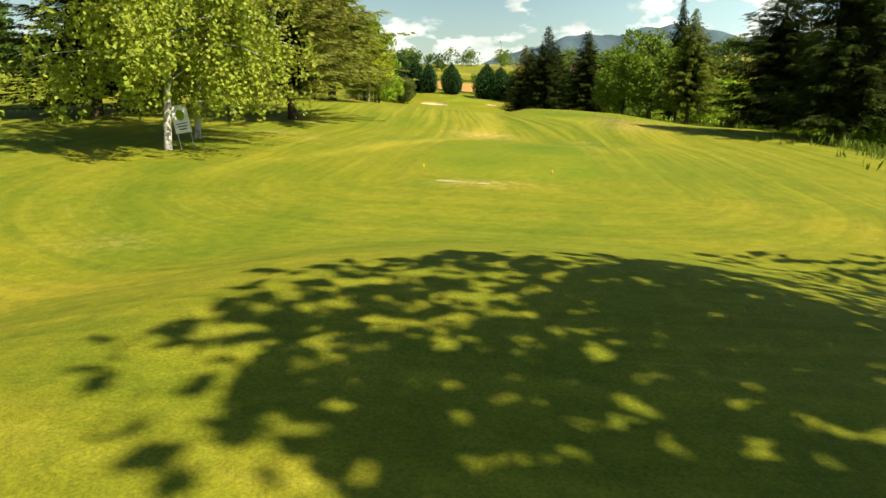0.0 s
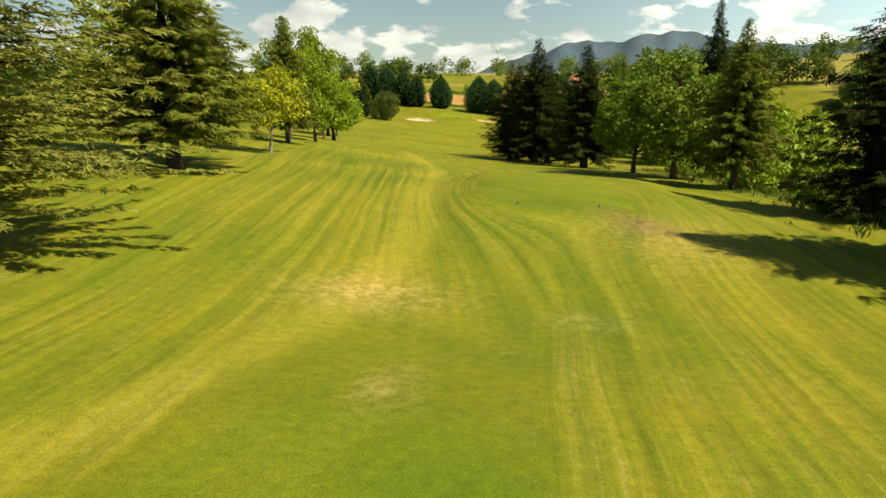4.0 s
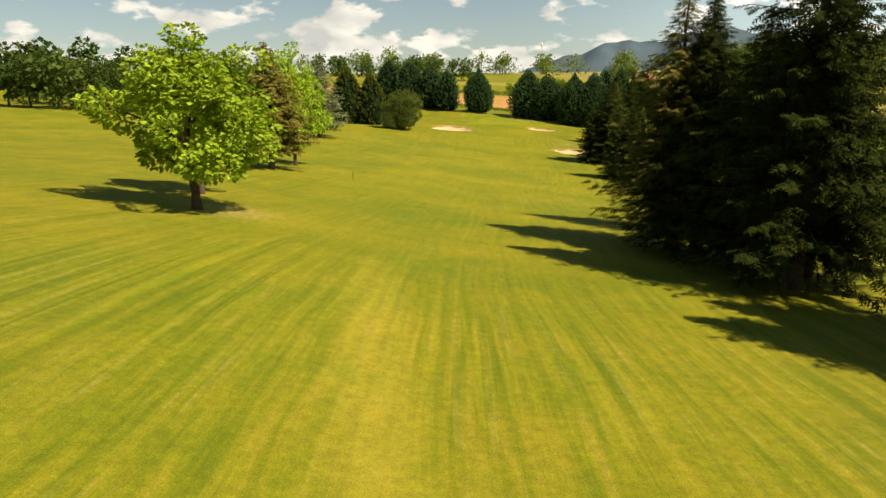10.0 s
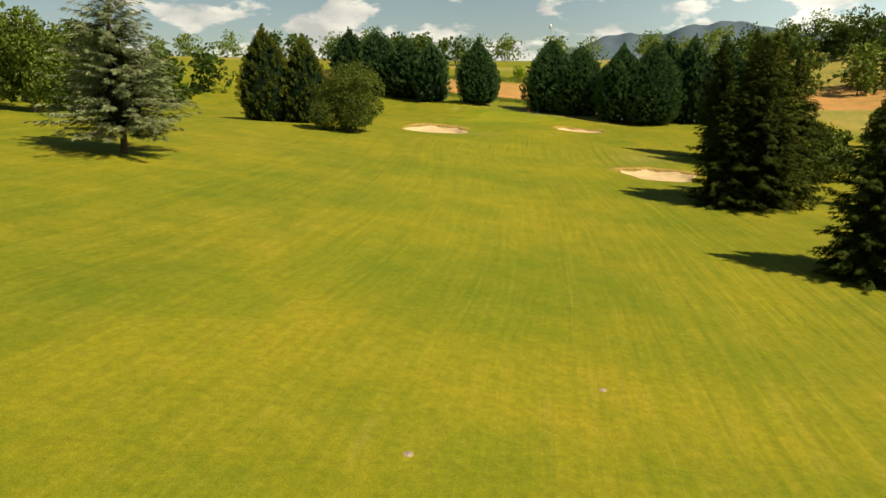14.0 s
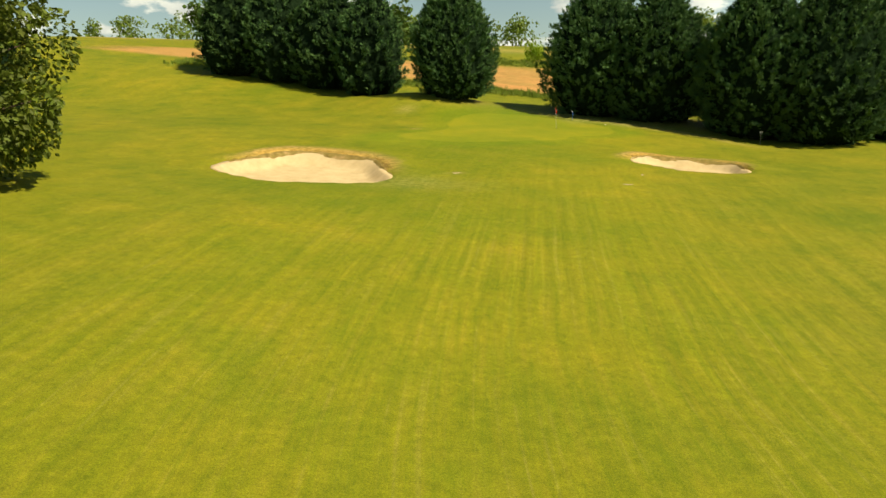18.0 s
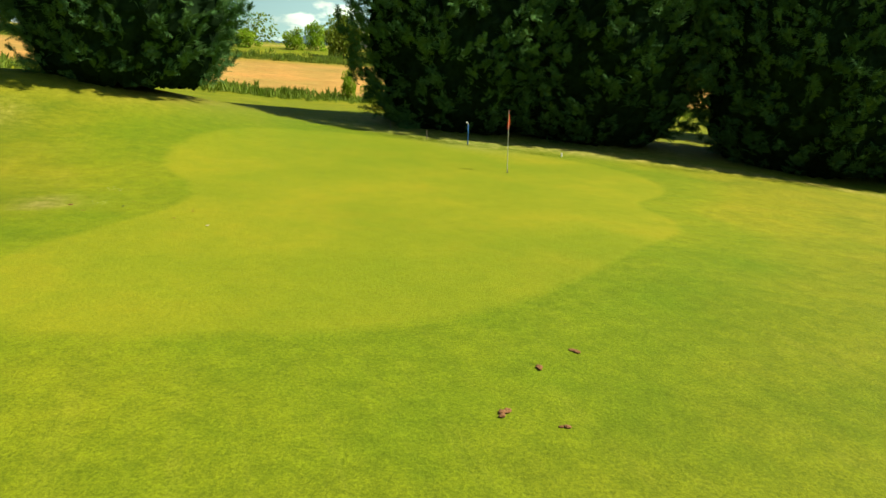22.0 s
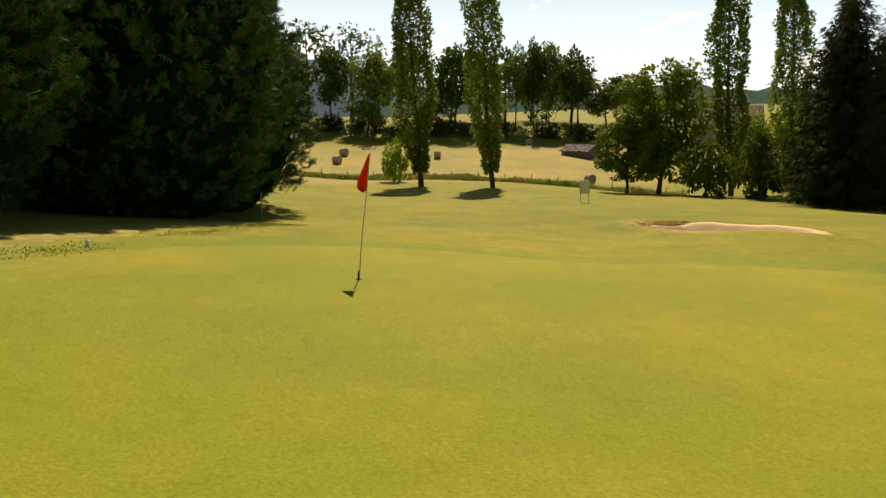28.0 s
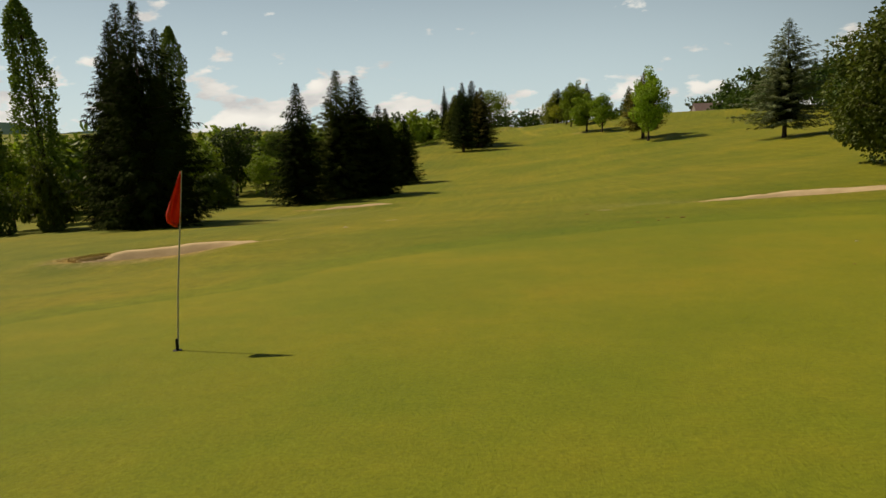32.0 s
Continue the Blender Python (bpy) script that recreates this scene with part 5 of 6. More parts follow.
for i, (x, y, h, w, m) in enumerate(((43.2, 233.1, 11, 9.5, M_MAPLE), (45.8, 214.3, 14, 10, M_DARKLEAF), (39.5, 210.0, 12.4, 6, M_POPLAR), (62, 214, 15, 11, M_MAPLE), (50.6, 262.5, 11.6, 8, M_MAPLE), (55, 226, 12.5, 10, M_DARKLEAF), (36.5, 222, 8, 6, M_MAPLE))):
    maple(i % 4, x, y, h, w, "leafy tree in the hollow beyond the spruces", m, "hollow" + m.name, spire=False, leaves=8000, size=0.36)
for i, (x, y, h, w) in enumerate(((33.3, 244.8, 4.5, 6), (30, 280.8, 6.5, 5.0), (34.5, 283.5, 5.5, 5.5), (37, 239, 5, 6), (28.5, 268, 4, 6))):
    bush(i % 2, x, y, h, w, M_BUSH, "dense green shrub beneath the spruces")
for i, (x, y, h, w) in enumerate(((17.9, 284.0, 17.2, 6.5), (21.5, 281.0, 18.0, 6.5), (24.5, 278.0, 17.5, 6.0), (20.8, 276.7, 16.8, 7))):
    fir(i % 2 + 1, x, y, h * 1.08, w * 1.1, "dark spruce beside the practice slope", tag="fullspruce", sprays=15, size=0.74, arms=9, whorls=36, bare=0.05)

# the far trees: crowns of larger clumps
def far_tree(i, x, y, high, wide, mat, label, group):
    plant(K("far" + str(i) + mat.name, 14, 10), lambda: broadleaf(160 + i, 14, 10, bare=0.22, leaves=3600, size=0.66, lumps=26, limbs=6), mat, M_BARK, x, y, high, wide, label, group)


for i, (x, y, h, w) in enumerate(((134, 294, 19, 11), (137, 273.5, 20, 12), (137, 257.6, 20.5, 7.5), (135.5, 253.5, 22, 7), (135, 249.5, 22, 8), (135, 243, 20.5, 10), (134.5, 233.5, 12.5, 10.5),
                                  (140, 303, 18, 10), (146, 312, 17, 11), (150, 325, 16, 10), (142, 284, 19, 11), (143, 265, 17, 11), (128, 297, 9, 8), (131, 281, 8, 8), (141, 238, 15, 10), (140, 225, 14, 11), (133, 222, 12, 10))):
    far_tree(i % 3, x, y, h, w, M_DARKLEAF if i % 2 else M_POPLAR, "tall broadleaf tree on the bank above the meadow", "trees on the bank above the meadow")


def woods(name, label, spots, mat, leaves=460, size=1.4):
    """A far wood: many crowns in one mesh."""
    pieces = []
    for n, (x, y, h, w) in enumerate(spots):
        (wv, wf), (cv, cf) = broadleaf(200 + n % 9, h, w, bare=0.06, leaves=leaves, size=size, lumps=14, limbs=3)
        pieces.append((cv + (x, y, ground_z(x, y) - 0.4), cf))
        pieces.append((wv + (x, y, ground_z(x, y) - 0.4), np.concatenate([wf[:, [0, 1, 2]], wf[:, [0, 2, 3]]])))
    v, f = gather(pieces)
    return tagged(solid(name, v, f, mat, smooth=False), label, "woodland", kind="stuff")


rw = np.random.RandomState(5)


def band(x0, y0, x1, y1, n, h, w, jitter):
    s = (np.arange(n) + rw.uniform(0, 1, n)) / n
    return [(x0 + (x1 - x0) * a + rw.normal() * jitter, y0 + (y1 - y0) * a + rw.normal() * jitter, h * rw.uniform(0.75, 1.2), w * rw.uniform(0.8, 1.3)) for a in s]


woods("woodland", "far mixed wood beyond the ploughed field", band(-120, 466, -40, 469, 12, 11, 11, 4) + band(66, 473, 200, 478, 19, 12, 11, 5), M_DARKLEAF)
woods("woodland", "far wood on the rising land", band(-250, 600, 420, 640, 54, 16, 18, 14), M_POPLAR)
woods("woodland", "leafy trees crowding the hollow beyond the spruces", band(64, 240, 40, 176, 13, 12, 10, 3), M_DEEP)
woods("woodland", "leafy wood along the top of the hay field", band(66, 402, 165, 378, 15, 14, 13, 4), M_BUSH)
woods("woodland", "dark wood on the slope beside the course", band(-128, 190, -95, 345, 26, 14, 12, 7), M_DARKLEAF)
woods("woodland", "wood on the slope beside the tees", band(-75, 20, -85, 165, 22, 12, 11, 6), M_DARKLEAF)
woods("woodland", "wood on the hill beyond the meadow", band(210, 330, 260, 470, 22, 16, 15, 10) + band(150, 420, 70, 520, 14, 15, 14, 9), M_DARKLEAF)
woods("woodland", "leafy trees in the hollow beyond the poplars", band(62, 245, 70, 170, 14, 12, 10, 5) + band(60, 175, 30, 95, 10, 11, 10, 6), M_MAPLE)
woods("woodland", "tall trees behind the bank of the meadow", band(146, 292, 175, 372, 12, 21, 13, 3) + band(150, 268, 150, 228, 5, 17, 12, 2), M_DARKLEAF, 900, 0.95)
woods("woodland", "undergrowth on the bank above the meadow", band(124, 222, 134, 318, 34, 3.4, 5.5, 1.6), M_DARKLEAF, 420, 0.55)
woods("woodland", "trees along the far crest of the course", band(95, -15, -10, -75, 16, 14, 13, 6) + band(-20, -72, -100, -20, 14, 13, 12, 6), M_DARKLEAF)
woods("woodland", "trees behind the ditch by the tees", band(48, 20, 52, 150, 16, 9, 9, 4), M_MAPLE)


# ---- mountains far off ----
def mountains(name, label, mat, rad, az, deg, seed):
    a = np.linspace(az[0], az[-1], 260)
    order = np.argsort(az)
    rise = np.interp(a, np.array(az)[order], np.array(deg)[order])
    r = np.random.RandomState(seed)
    for k in range(1, 7):
        rise = rise + 0.32 / k**1.1 * np.sin(a * 0.22 * k**1.6 + r.uniform(0, 6))
    rise = np.maximum(rise, 0.1) * np.clip((az[0] - a) / 6, 0, 1) * np.clip((a - az[-1]) / 6, 0, 1)
    rows = []
    for f, q in ((0.72, -0.12), (0.84, 0.45), (0.93, 0.82), (1.0, 1.0), (1.08, 0.6), (1.2, -0.1)):
        rr = rad * f * (1 + 0.02 * np.sin(a * 0.9 + f * 9))
        z = rad * np.tan(np.radians(rise)) * q * (1 + 0.10 * np.sin(a * 2.1 + f * 30) * (q < 0.95)) - 10
        rows.append(np.stack([-rr * np.sin(np.radians(a)), 200 + rr * np.cos(np.radians(a)), z], -1))
    i, j = np.meshgrid(np.arange(5), np.arange(259), indexing="ij")
    f4 = np.stack([i * 260 + j, i * 260 + j + 1, (i + 1) * 260 + j + 1, (i + 1) * 260 + j], -1).reshape(-1, 4)
    return tagged(solid(name, np.concatenate(rows), f4, mat), label, "mountains", kind="structure")


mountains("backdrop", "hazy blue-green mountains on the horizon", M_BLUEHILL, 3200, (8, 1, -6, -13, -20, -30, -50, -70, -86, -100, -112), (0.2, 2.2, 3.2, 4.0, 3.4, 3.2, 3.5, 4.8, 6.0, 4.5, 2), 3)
mountains("backdrop", "low wooded hills on the horizon", M_HILL, 2300, (-95, -110, -124, -135, -150, -175, -200, -230), (1.0, 2.6, 3.2, 2.0, 1.4, 1.2, 1.0, 0.5), 4)


# ---- the flag ----
def flagstick(x, y):
    top = empty_thing("flagstick", x, y, "red flag on a thin pale pole standing in the hole", "golf flag")
    v, f = tube([(0, 0, -0.1), (-0.035, -0.06, 0.7), (-0.08, -0.15, 1.5), (-0.12, -0.22, 2.2)], (0.012, 0.011, 0.010, 0.008), 8)
    solid("pole", v, f, M_POLE, top)
    v, f = tube([(0, 0, 0.0), (0, 0, 0.02), (0, 0, 0.13), (0, 0, 0.15)], (0.03, 0.02, 0.018, 0.012), 10)
    solid("collar", v, f, M_BLACK, top, label="black plastic collar")
    v, f = tube([(0, 0, -0.10), (0, 0, 0.006), (0, 0, 0.008), (0, 0, -0.10)], (0.057, 0.057, 0.052, 0.05), 18)
    solid("cup", v, f, M_BLACK, top, label="dark hole liner")
    # the cloth hangs as a long folded point, widest low down
    nu, nv = 16, 22
    vs = []
    for j in range(nv):
        h = j / (nv - 1)
        reach = 0.20 * float(np.interp(h, (0, 0.15, 0.45, 0.75, 0.9, 1.0), (0.06, 0.28, 0.66, 1.0, 0.92, 0.35)))
        for i in range(nu):
            u = i / (nu - 1)
            fold = (0.035 * math.sin(u * 7 + h * 2.5) + 0.02 * math.sin(u * 13 - h * 4)) * (0.25 + u) * (0.3 + h)
            px, py = -0.12 + 0.034 * h, -0.22 + 0.062 * h
            out = u * reach
            vs.append((px + out * 0.55 - fold * 0.8, py + out * 0.80 + fold * 0.5, 2.19 - 0.62 * h - 0.05 * u * h))
    fs = [(j * nu + i, j * nu + i + 1, (j + 1) * nu + i + 1, (j + 1) * nu + i) for j in range(nv - 1) for i in range(nu - 1)]
    ob = solid("flag_cloth", vs, fs, M_RED, top, label="orange-red cloth hanging in folds")
    ob.modifiers.new("thick", "SOLIDIFY").thickness = 0.003
    return top


flagstick(-12.0, 328.6)


def boxed(bm, x, y, z, sx, sy, sz, bevel=0.0):
    made = bmesh.ops.create_cube(bm, size=1.0, matrix=Matrix.Translation((x, y, z)) @ Matrix.Diagonal((sx, sy, sz, 1)))
    if bevel:
        bmesh.ops.bevel(bm, geom=list({e for v in made["verts"] for e in v.link_edges}), offset=bevel, segments=2, affect="EDGES", profile=0.6)


def box_part(name, parent, mat, x, y, z, sx, sy, sz, bevel=0.01, label=""):
    bm = bmesh.new()
    boxed(bm, x, y, z, sx, sy, sz, bevel)
    return part(name, bm, mat, parent, label)


def tee_marker(x, y, mat, word):
    top = empty_thing("tee_marker", x, y, word + " tee marker on a short stem", "tee marker", "tee markers")
    v, f = tube([(0, 0, -0.05), (0, 0, 0.05)], (0.015, 0.012), 8)
    solid("stem", v, f, M_METAL, top)
    v, f = tube([(0, 0, 0.03), (0, 0, 0.045), (0, 0, 0.10), (0, 0, 0.15), (0, 0, 0.175)], (0.012, 0.032, 0.038, 0.027, 0.005), 14)
    solid("marker_head", v, f, mat, top)


tee_marker(4.1, 16.6, M_YELLOWPAINT, "yellow")
tee_marker(9.1, 16.4, M_YELLOWPAINT, "yellow")
tee_marker(10.3, 51.1, M_BLUE, "blue")
tee_marker(14.3, 51.2, M_BLUE, "blue")
tee_marker(9.86, 62.4, M_REDPAINT, "red")
tee_marker(13.1, 62.9, M_REDPAINT, "red")


def hole_sign(x, y, turn, tall, wide, high, label):
    """A printed board on two legs: its emblem and lines of print as plain shapes."""
    top = empty_thing("course_sign", x, y, label, "sign", turn=turn)
    for s in (-1, 1):
        box_part("leg", top, M_METAL, s * wide * 0.4, 0.02, (tall - high * 0.5) / 2 - 0.1, 0.04, 0.03, tall - high * 0.5 + 0.2, 0.006)
    board = box_part("board", top, M_WHITE, 0, 0, tall - high / 2, wide, 0.03, high, 0.008, "white printed board")
    bm = bmesh.new()
    bmesh.ops.create_circle(bm, cap_ends=True, radius=wide * 0.26, segments=20, matrix=Matrix.Translation((0, -0.019, tall - high * 0.36)) @ Euler((radians(90), 0, 0)).to_matrix().to_4x4() @ Matrix.Diagonal((1, 1.35, 1, 1)))
    part("emblem", bm, M_BRIGHT, board, "green emblem")
    for i in range(3):
        box_part("print_line", board, M_BLACK if i else M_BLUE, 0, -0.018, tall - high * (0.66 + 0.1 * i), wide * (0.7 - 0.12 * i), 0.004, high * 0.04, 0.001)
    return top


first_sign = hole_sign(-7.25, 20.2, 25, 2.0, 0.7, 1.25, "white course sign with a green emblem leaning by the birch")
first_sign.matrix_basis = first_sign.matrix_basis @ Euler((radians(-4), radians(-9), 0)).to_matrix().to_4x4()
hole_sign(22.7, 304.0, 60, 1.7, 0.75, 1.0, "white course sign on two legs near the meadow")


def small_post(name, x, y, mat, high, rad, label, hook=False, plate=False):
    top = empty_thing(name, x, y, label, "post")
    v, f = tube([(0, 0, -0.15), (0, 0, high * 0.5), (0, 0, high - 0.01), (0, 0, high)], (rad, rad, rad * 0.95, rad * 0.4), 10)
    solid("post", v, f, mat, top)
    if hook:
        v, f = tube([(0, 0, high - 0.05), (-0.02, 0, high + 0.05), (-0.07, 0, high + 0.08), (-0.11, 0, high + 0.03)], (0.018, 0.018, 0.018, 0.012), 8)
        solid("hook", v, f, M_WHITE, top, label="pale bent top")
    if plate:
        box_part("plate", top, M_WHITE, 0, -0.03, high - 0.06, 0.26, 0.02, 0.17, 0.004, "small white plate")
        box_part("mark", top, M_BLACK, 0.03, -0.043, high - 0.06, 0.09, 0.004, 0.09, 0.001)
    return top


small_post("marker_post", -10.3, 336.1, M_BLUE, 0.95, 0.03, "thin blue post with a bent pale top", hook=True)
small_post("sign_post", 8.0, 328.8, M_METAL, 1.25, 0.018, "small white plate on a thin metal rod", plate=True)
small_post("sprinkler_marker", -6.8, 333.6, M_WHITE, 0.16, 0.045, "short white marker at the green's edge")
small_post("distance_post", -21.7, 170.7, M_DARKLEAF, 1.1, 0.035, "slim dark green distance post on the fairway's edge")


def plate_in_grass(x, y, rad, label):
    top = empty_thing("ground_plate", x, y, label, "ground plate", "plates set in the fairway")
    v, f = tube([(0, 0, -0.05), (0, 0, 0.015), (0, 0, 0.02), (0, 0, 0.021)], (rad, rad, rad * 0.9, 0.01), 16)
    solid("slab", v, f, M_HAY, top)
    v, f = tube([(0, 0, 0.01), (0, 0, 0.03), (0, 0, 0.031)], (rad * 0.35, rad * 0.33, 0.005), 12)
    solid("cap", v, f, M_METAL, top)


for x, y in ((-5.7, 193.5), (-11.0, 187.1), (-5.9, 304.1)):
    plate_in_grass(x, y, 0.14, "pale round plate set flush in the fairway")


# ---- worn places in the turf ----
def bare_patch(x, y, rx, ry, turn, mat, label, seed):
    r = np.random.RandomState(seed)
    th = np.linspace(0, 2 * np.pi, 48, endpoint=False)
    edge = 1 + 0.22 * np.sin(3 * th + seed) + 0.15 * np.sin(7 * th + 2 * seed) + 0.10 * np.sin(13 * th) + 0.06 * r.normal(size=48)
    c, s = math.cos(radians(turn)), math.sin(radians(turn))
    rows = []
    for f, up in ((0.02, 0.012), (0.35, 0.016), (0.7, 0.012), (0.93, 0.006), (1.0, -0.04)):
        u, v = rx * f * edge * np.cos(th), ry * f * edge * np.sin(th)
        px, py = x + u * c - v * s, y + v * c + u * s
        rows.append(np.stack([px, py, land(px, py) + up + 0.004 * r.normal(size=48)], -1))
    i, j = np.meshgrid(np.arange(4), np.arange(48), indexing="ij")
    k = (j + 1) % 48
    f4 = np.stack([i * 48 + j, (i + 1) * 48 + j, (i + 1) * 48 + k, i * 48 + k], -1).reshape(-1, 4)
    return tagged(solid("bare_patch", np.concatenate(rows), f4, mat), label, "bare patch")


M_PALEEARTH = material("pale_dry_earth", [(0.26, 0.22, 0.08), (0.40, 0.35, 0.20), (0.48, 0.43, 0.29)], scale=5, rough=1.0, spec=0.05, bump_by=0.8, bump_scale=30)
bare_patch(-18.3, 301.0, 0.30, 0.20, 20, M_PALEEARTH, "pale bare patch of dry earth in the turf", 1)
bare_patch(5.4, 14.0, 0.6, 0.13, -8, M_PALEEARTH, "long pale worn strip in front of the tee", 2)
bare_patch(6.6, 13.8, 0.22, 0.10, 15, M_PALEEARTH, "small pale worn spot in front of the tee", 3)
bare_patch(-7.16, 300.2, 0.30, 0.14, 15, M_PALEEARTH, "small pale worn spot in the turf", 7)
bare_patch(17.1, 47.2, 0.55, 0.40, 30, M_SOIL, "dark scraped hole of bare soil beside the tee", 4)
bare_patch(15.9, 48.8, 0.28, 0.18, 60, M_SOIL, "scrape of bare reddish soil in the grass", 5)
bare_patch(14.9, 49.8, 0.20, 0.12, 10, M_SOIL, "scrape of bare reddish soil in the grass", 6)


# ---- what lies on the grass: clods, a scrap, daisies ----
def clod(x, y, wide, seed, label="brown clod of earth and dead leaf on the grass", mat=None):
    top = empty_thing("clod", x, y, label, "clod", "clods round the green", turn=seed * 47 % 360)
    r = np.random.RandomState(seed)
    for k in range(4):
        bm = bmesh.new()
        bmesh.ops.create_icosphere(bm, subdivisions=2, radius=wide * 0.22 * r.uniform(0.6, 1.1))
        q = r.uniform(-1, 1, 3)
        for v in bm.verts:
            n = 1 + 0.35 * math.sin(v.co.x * 60 + k) * math.cos(v.co.y * 50 + seed)
            v.co = Vector((v.co.x * n * 1.3 + q[0] * wide * 0.4, v.co.y * n + q[1] * wide * 0.25, v.co.z * 0.45 * n + 0.012))
        part("crumb", bm, mat or M_CLOD, top, smooth=True)


M_CLOD = material("dead_leaf_brown", [(0.16, 0.07, 0.03), (0.32, 0.15, 0.07)], scale=30, rough=0.95, bump_by=0.6, bump_scale=60)
for n, (x, y, w) in enumerate(((-20.4, 311.9, 0.22), (-19.5, 312.8, 0.17), (-18.8, 313.1, 0.16), (-17.3, 305.6, 0.14), (-15.7, 305.4, 0.12), (-14.3, 309.1, 0.09), (-19.9, 311.5, 0.12),
                               (-24.0, 323.1, 0.05), (-22.8, 321.9, 0.08), (-23.2, 321.2, 0.08), (-22.8, 322.1, 0.03), (-21.5, 323.4, 0.04), (-25.2, 322.7, 0.10), (-25.0, 323.6, 0.04), (-24.9, 322.0, 0.05))):
    clod(x, y, w, n + 1)
clod(-22.6, 320.4, 0.07, 31, "pale scrap of dry leaf on the green", M_RENDER)
clod(-24.2, 322.5, 0.07, 32, "small dark stone on the grass", M_BLACK)


def daisies(x, y, n, wide, seed):
    r = np.random.RandomState(seed)
    xy = r.normal(size=(n, 2)) * wide + (x, y)
    z = land(xy[:, 0], xy[:, 1]) + 0.035
    a = np.linspace(0, 6.2832, 8, endpoint=False)
    v = np.stack([np.concatenate([[0], 0.007 * np.cos(a)]), np.concatenate([[0], 0.007 * np.sin(a)]), np.concatenate([[-0.004], 0 * a])], -1)
    f = np.array([(0, 1 + i, 1 + (i + 1) % 8) for i in range(8)])
    verts, faces = gather([(v + (p[0], p[1], q), f) for p, q in zip(xy, z)])
    return tagged(solid("daisies", verts, faces, M_WHITE, smooth=False), "small white daisies open in the short grass", "flowers", kind="stuff")


daisies(-24.5, 324.6, 26, 0.12, 1)
daisies(-24.6, 322.8, 12, 0.10, 2)


# ---- the meadow: bales, fence, sheds ----
def bale(x, y, turn):
    top = empty_thing("hay_bale", x, y, "round straw-coloured hay bale lying on the meadow", "hay bale", "hay bales on the meadow", turn)
    v, f = tube([(-0.61, 0, 0.72), (-0.6, 0, 0.72), (-0.57, 0, 0.72), (0, 0, 0.73), (0.57, 0, 0.72), (0.6, 0, 0.72), (0.61, 0, 0.72)], (0.02, 0.66, 0.74, 0.76, 0.74, 0.66, 0.02), 28)
    solid("roll", v, f, M_HAY, top)
    for k in (-0.3, 0.0, 0.3):
        v, f = tube([(k - 0.03, 0, 0.725), (k, 0, 0.725), (k + 0.03, 0, 0.725)], (0.755, 0.768, 0.755), 28)
        solid("net_wrap", v, f, M_RENDER, top)


for x, y, a in ((68.5, 276.5, 20), (94.4, 310.0, 50), (99.6, 290.4, 75), (103.9, 307.0, 30), (215, 352, 20), (232, 350, 70), (150, 270, 10), (120, 262, 40)):
    bale(x, y, a)

fence = empty_thing("fence", 0, 0, "wire fence on weathered wooden posts along the meadow", "fence", z=0.0)
line = [(84 - 0.42 * s, 336 - s) for s in np.arange(0, 66, 3.4)]
for i, (x, y) in enumerate(line):
    v, f = tube([(0, 0, -0.3), (0.01, 0, 0.6), (0.02, 0, 1.15 + 0.06 * math.sin(i * 2.3)), (0.02, 0, 1.2 + 0.06 * math.sin(i * 2.3))], (0.06, 0.055, 0.05, 0.015), 7)
    ob = solid("post", v + (x, y, ground_z(x, y)), f, M_WOODGREY, fence)
for h in (0.45, 0.95):
    v, f = tube([(x, y, ground_z(x, y) + h) for x, y in line], np.full(len(line), 0.006), 4)
    solid("wire", v, f, M_METAL, fence)


def tufts(name, label, xy, high, mat, seed, blades=5):
    r = np.random.RandomState(seed)
    xy = np.repeat(np.asarray(xy), blades, 0) + r.normal(size=(len(xy) * blades, 2)) * 0.18
    z = land(xy[:, 0], xy[:, 1]) - 0.03
    k = len(xy)
    ln = high * r.uniform(0.4, 1.2, k) * (1 + 0.55 * wave(xy[:, 0], xy[:, 1], seed, 0.7))
    ln = np.maximum(ln, 0.2 * high)
    v, f = spread(np.c_[xy, z], np.c_[r.normal(size=(k, 2)) * 0.35, np.ones(k)], r.normal(size=(k, 3)) * (1, 1, 0.1), ln, ln * 0.16 + 0.02, LEAF_V, LEAF_F)
    return tagged(solid(name, v, f, mat, smooth=False), label, "grass", kind="stuff")


rg = np.random.RandomState(11)
tufts("weeds", "strip of tall green weeds before the ploughed field", np.c_[rg.uniform(-75, 60, 5200), 366.8 + rg.normal(size=5200) * 2.3], 0.62, M_WEED, 1)
for b in BUNKERS[:3]:
    ang = rg.uniform(0.1, np.pi - 0.1, 600)
    out = (1.0 + 0.012 * np.sin(23 * ang + b[0]) + 0.07 * np.sin(3 * ang + b[0]) + 0.05 * np.sin(5 * ang + b[1])) * (1.01 + np.abs(rg.normal(size=600)) * 0.02)
    cb, sb = math.cos(radians(b[4])), math.sin(radians(b[4]))
    bu, bv = b[2] * out * np.cos(ang), b[3] * out * np.sin(ang)
    tufts("rim_grass", "dry uncut grass overhanging the bunker's sand", np.c_[b[0] + bu * cb - bv * sb, b[1] + bv * cb + bu * sb], 0.06, M_STRAW, int(b[1]), 4)
M_RIM = material("short_bright_grass", [(0.16, 0.21, 0.012), (0.24, 0.27, 0.018)], **LEAF)
rim_s = rg.uniform(0, 1, 1500)
rim_x = np.interp(rim_s, (0, 0.2, 0.4, 0.7, 1.0), (-16.5, -12.2, -8.6, -3.0, 4.0))
rim_y = np.interp(rim_s, (0, 0.2, 0.4, 0.7, 1.0), (339.0, 337.2, 334.4, 331.4, 328.0))
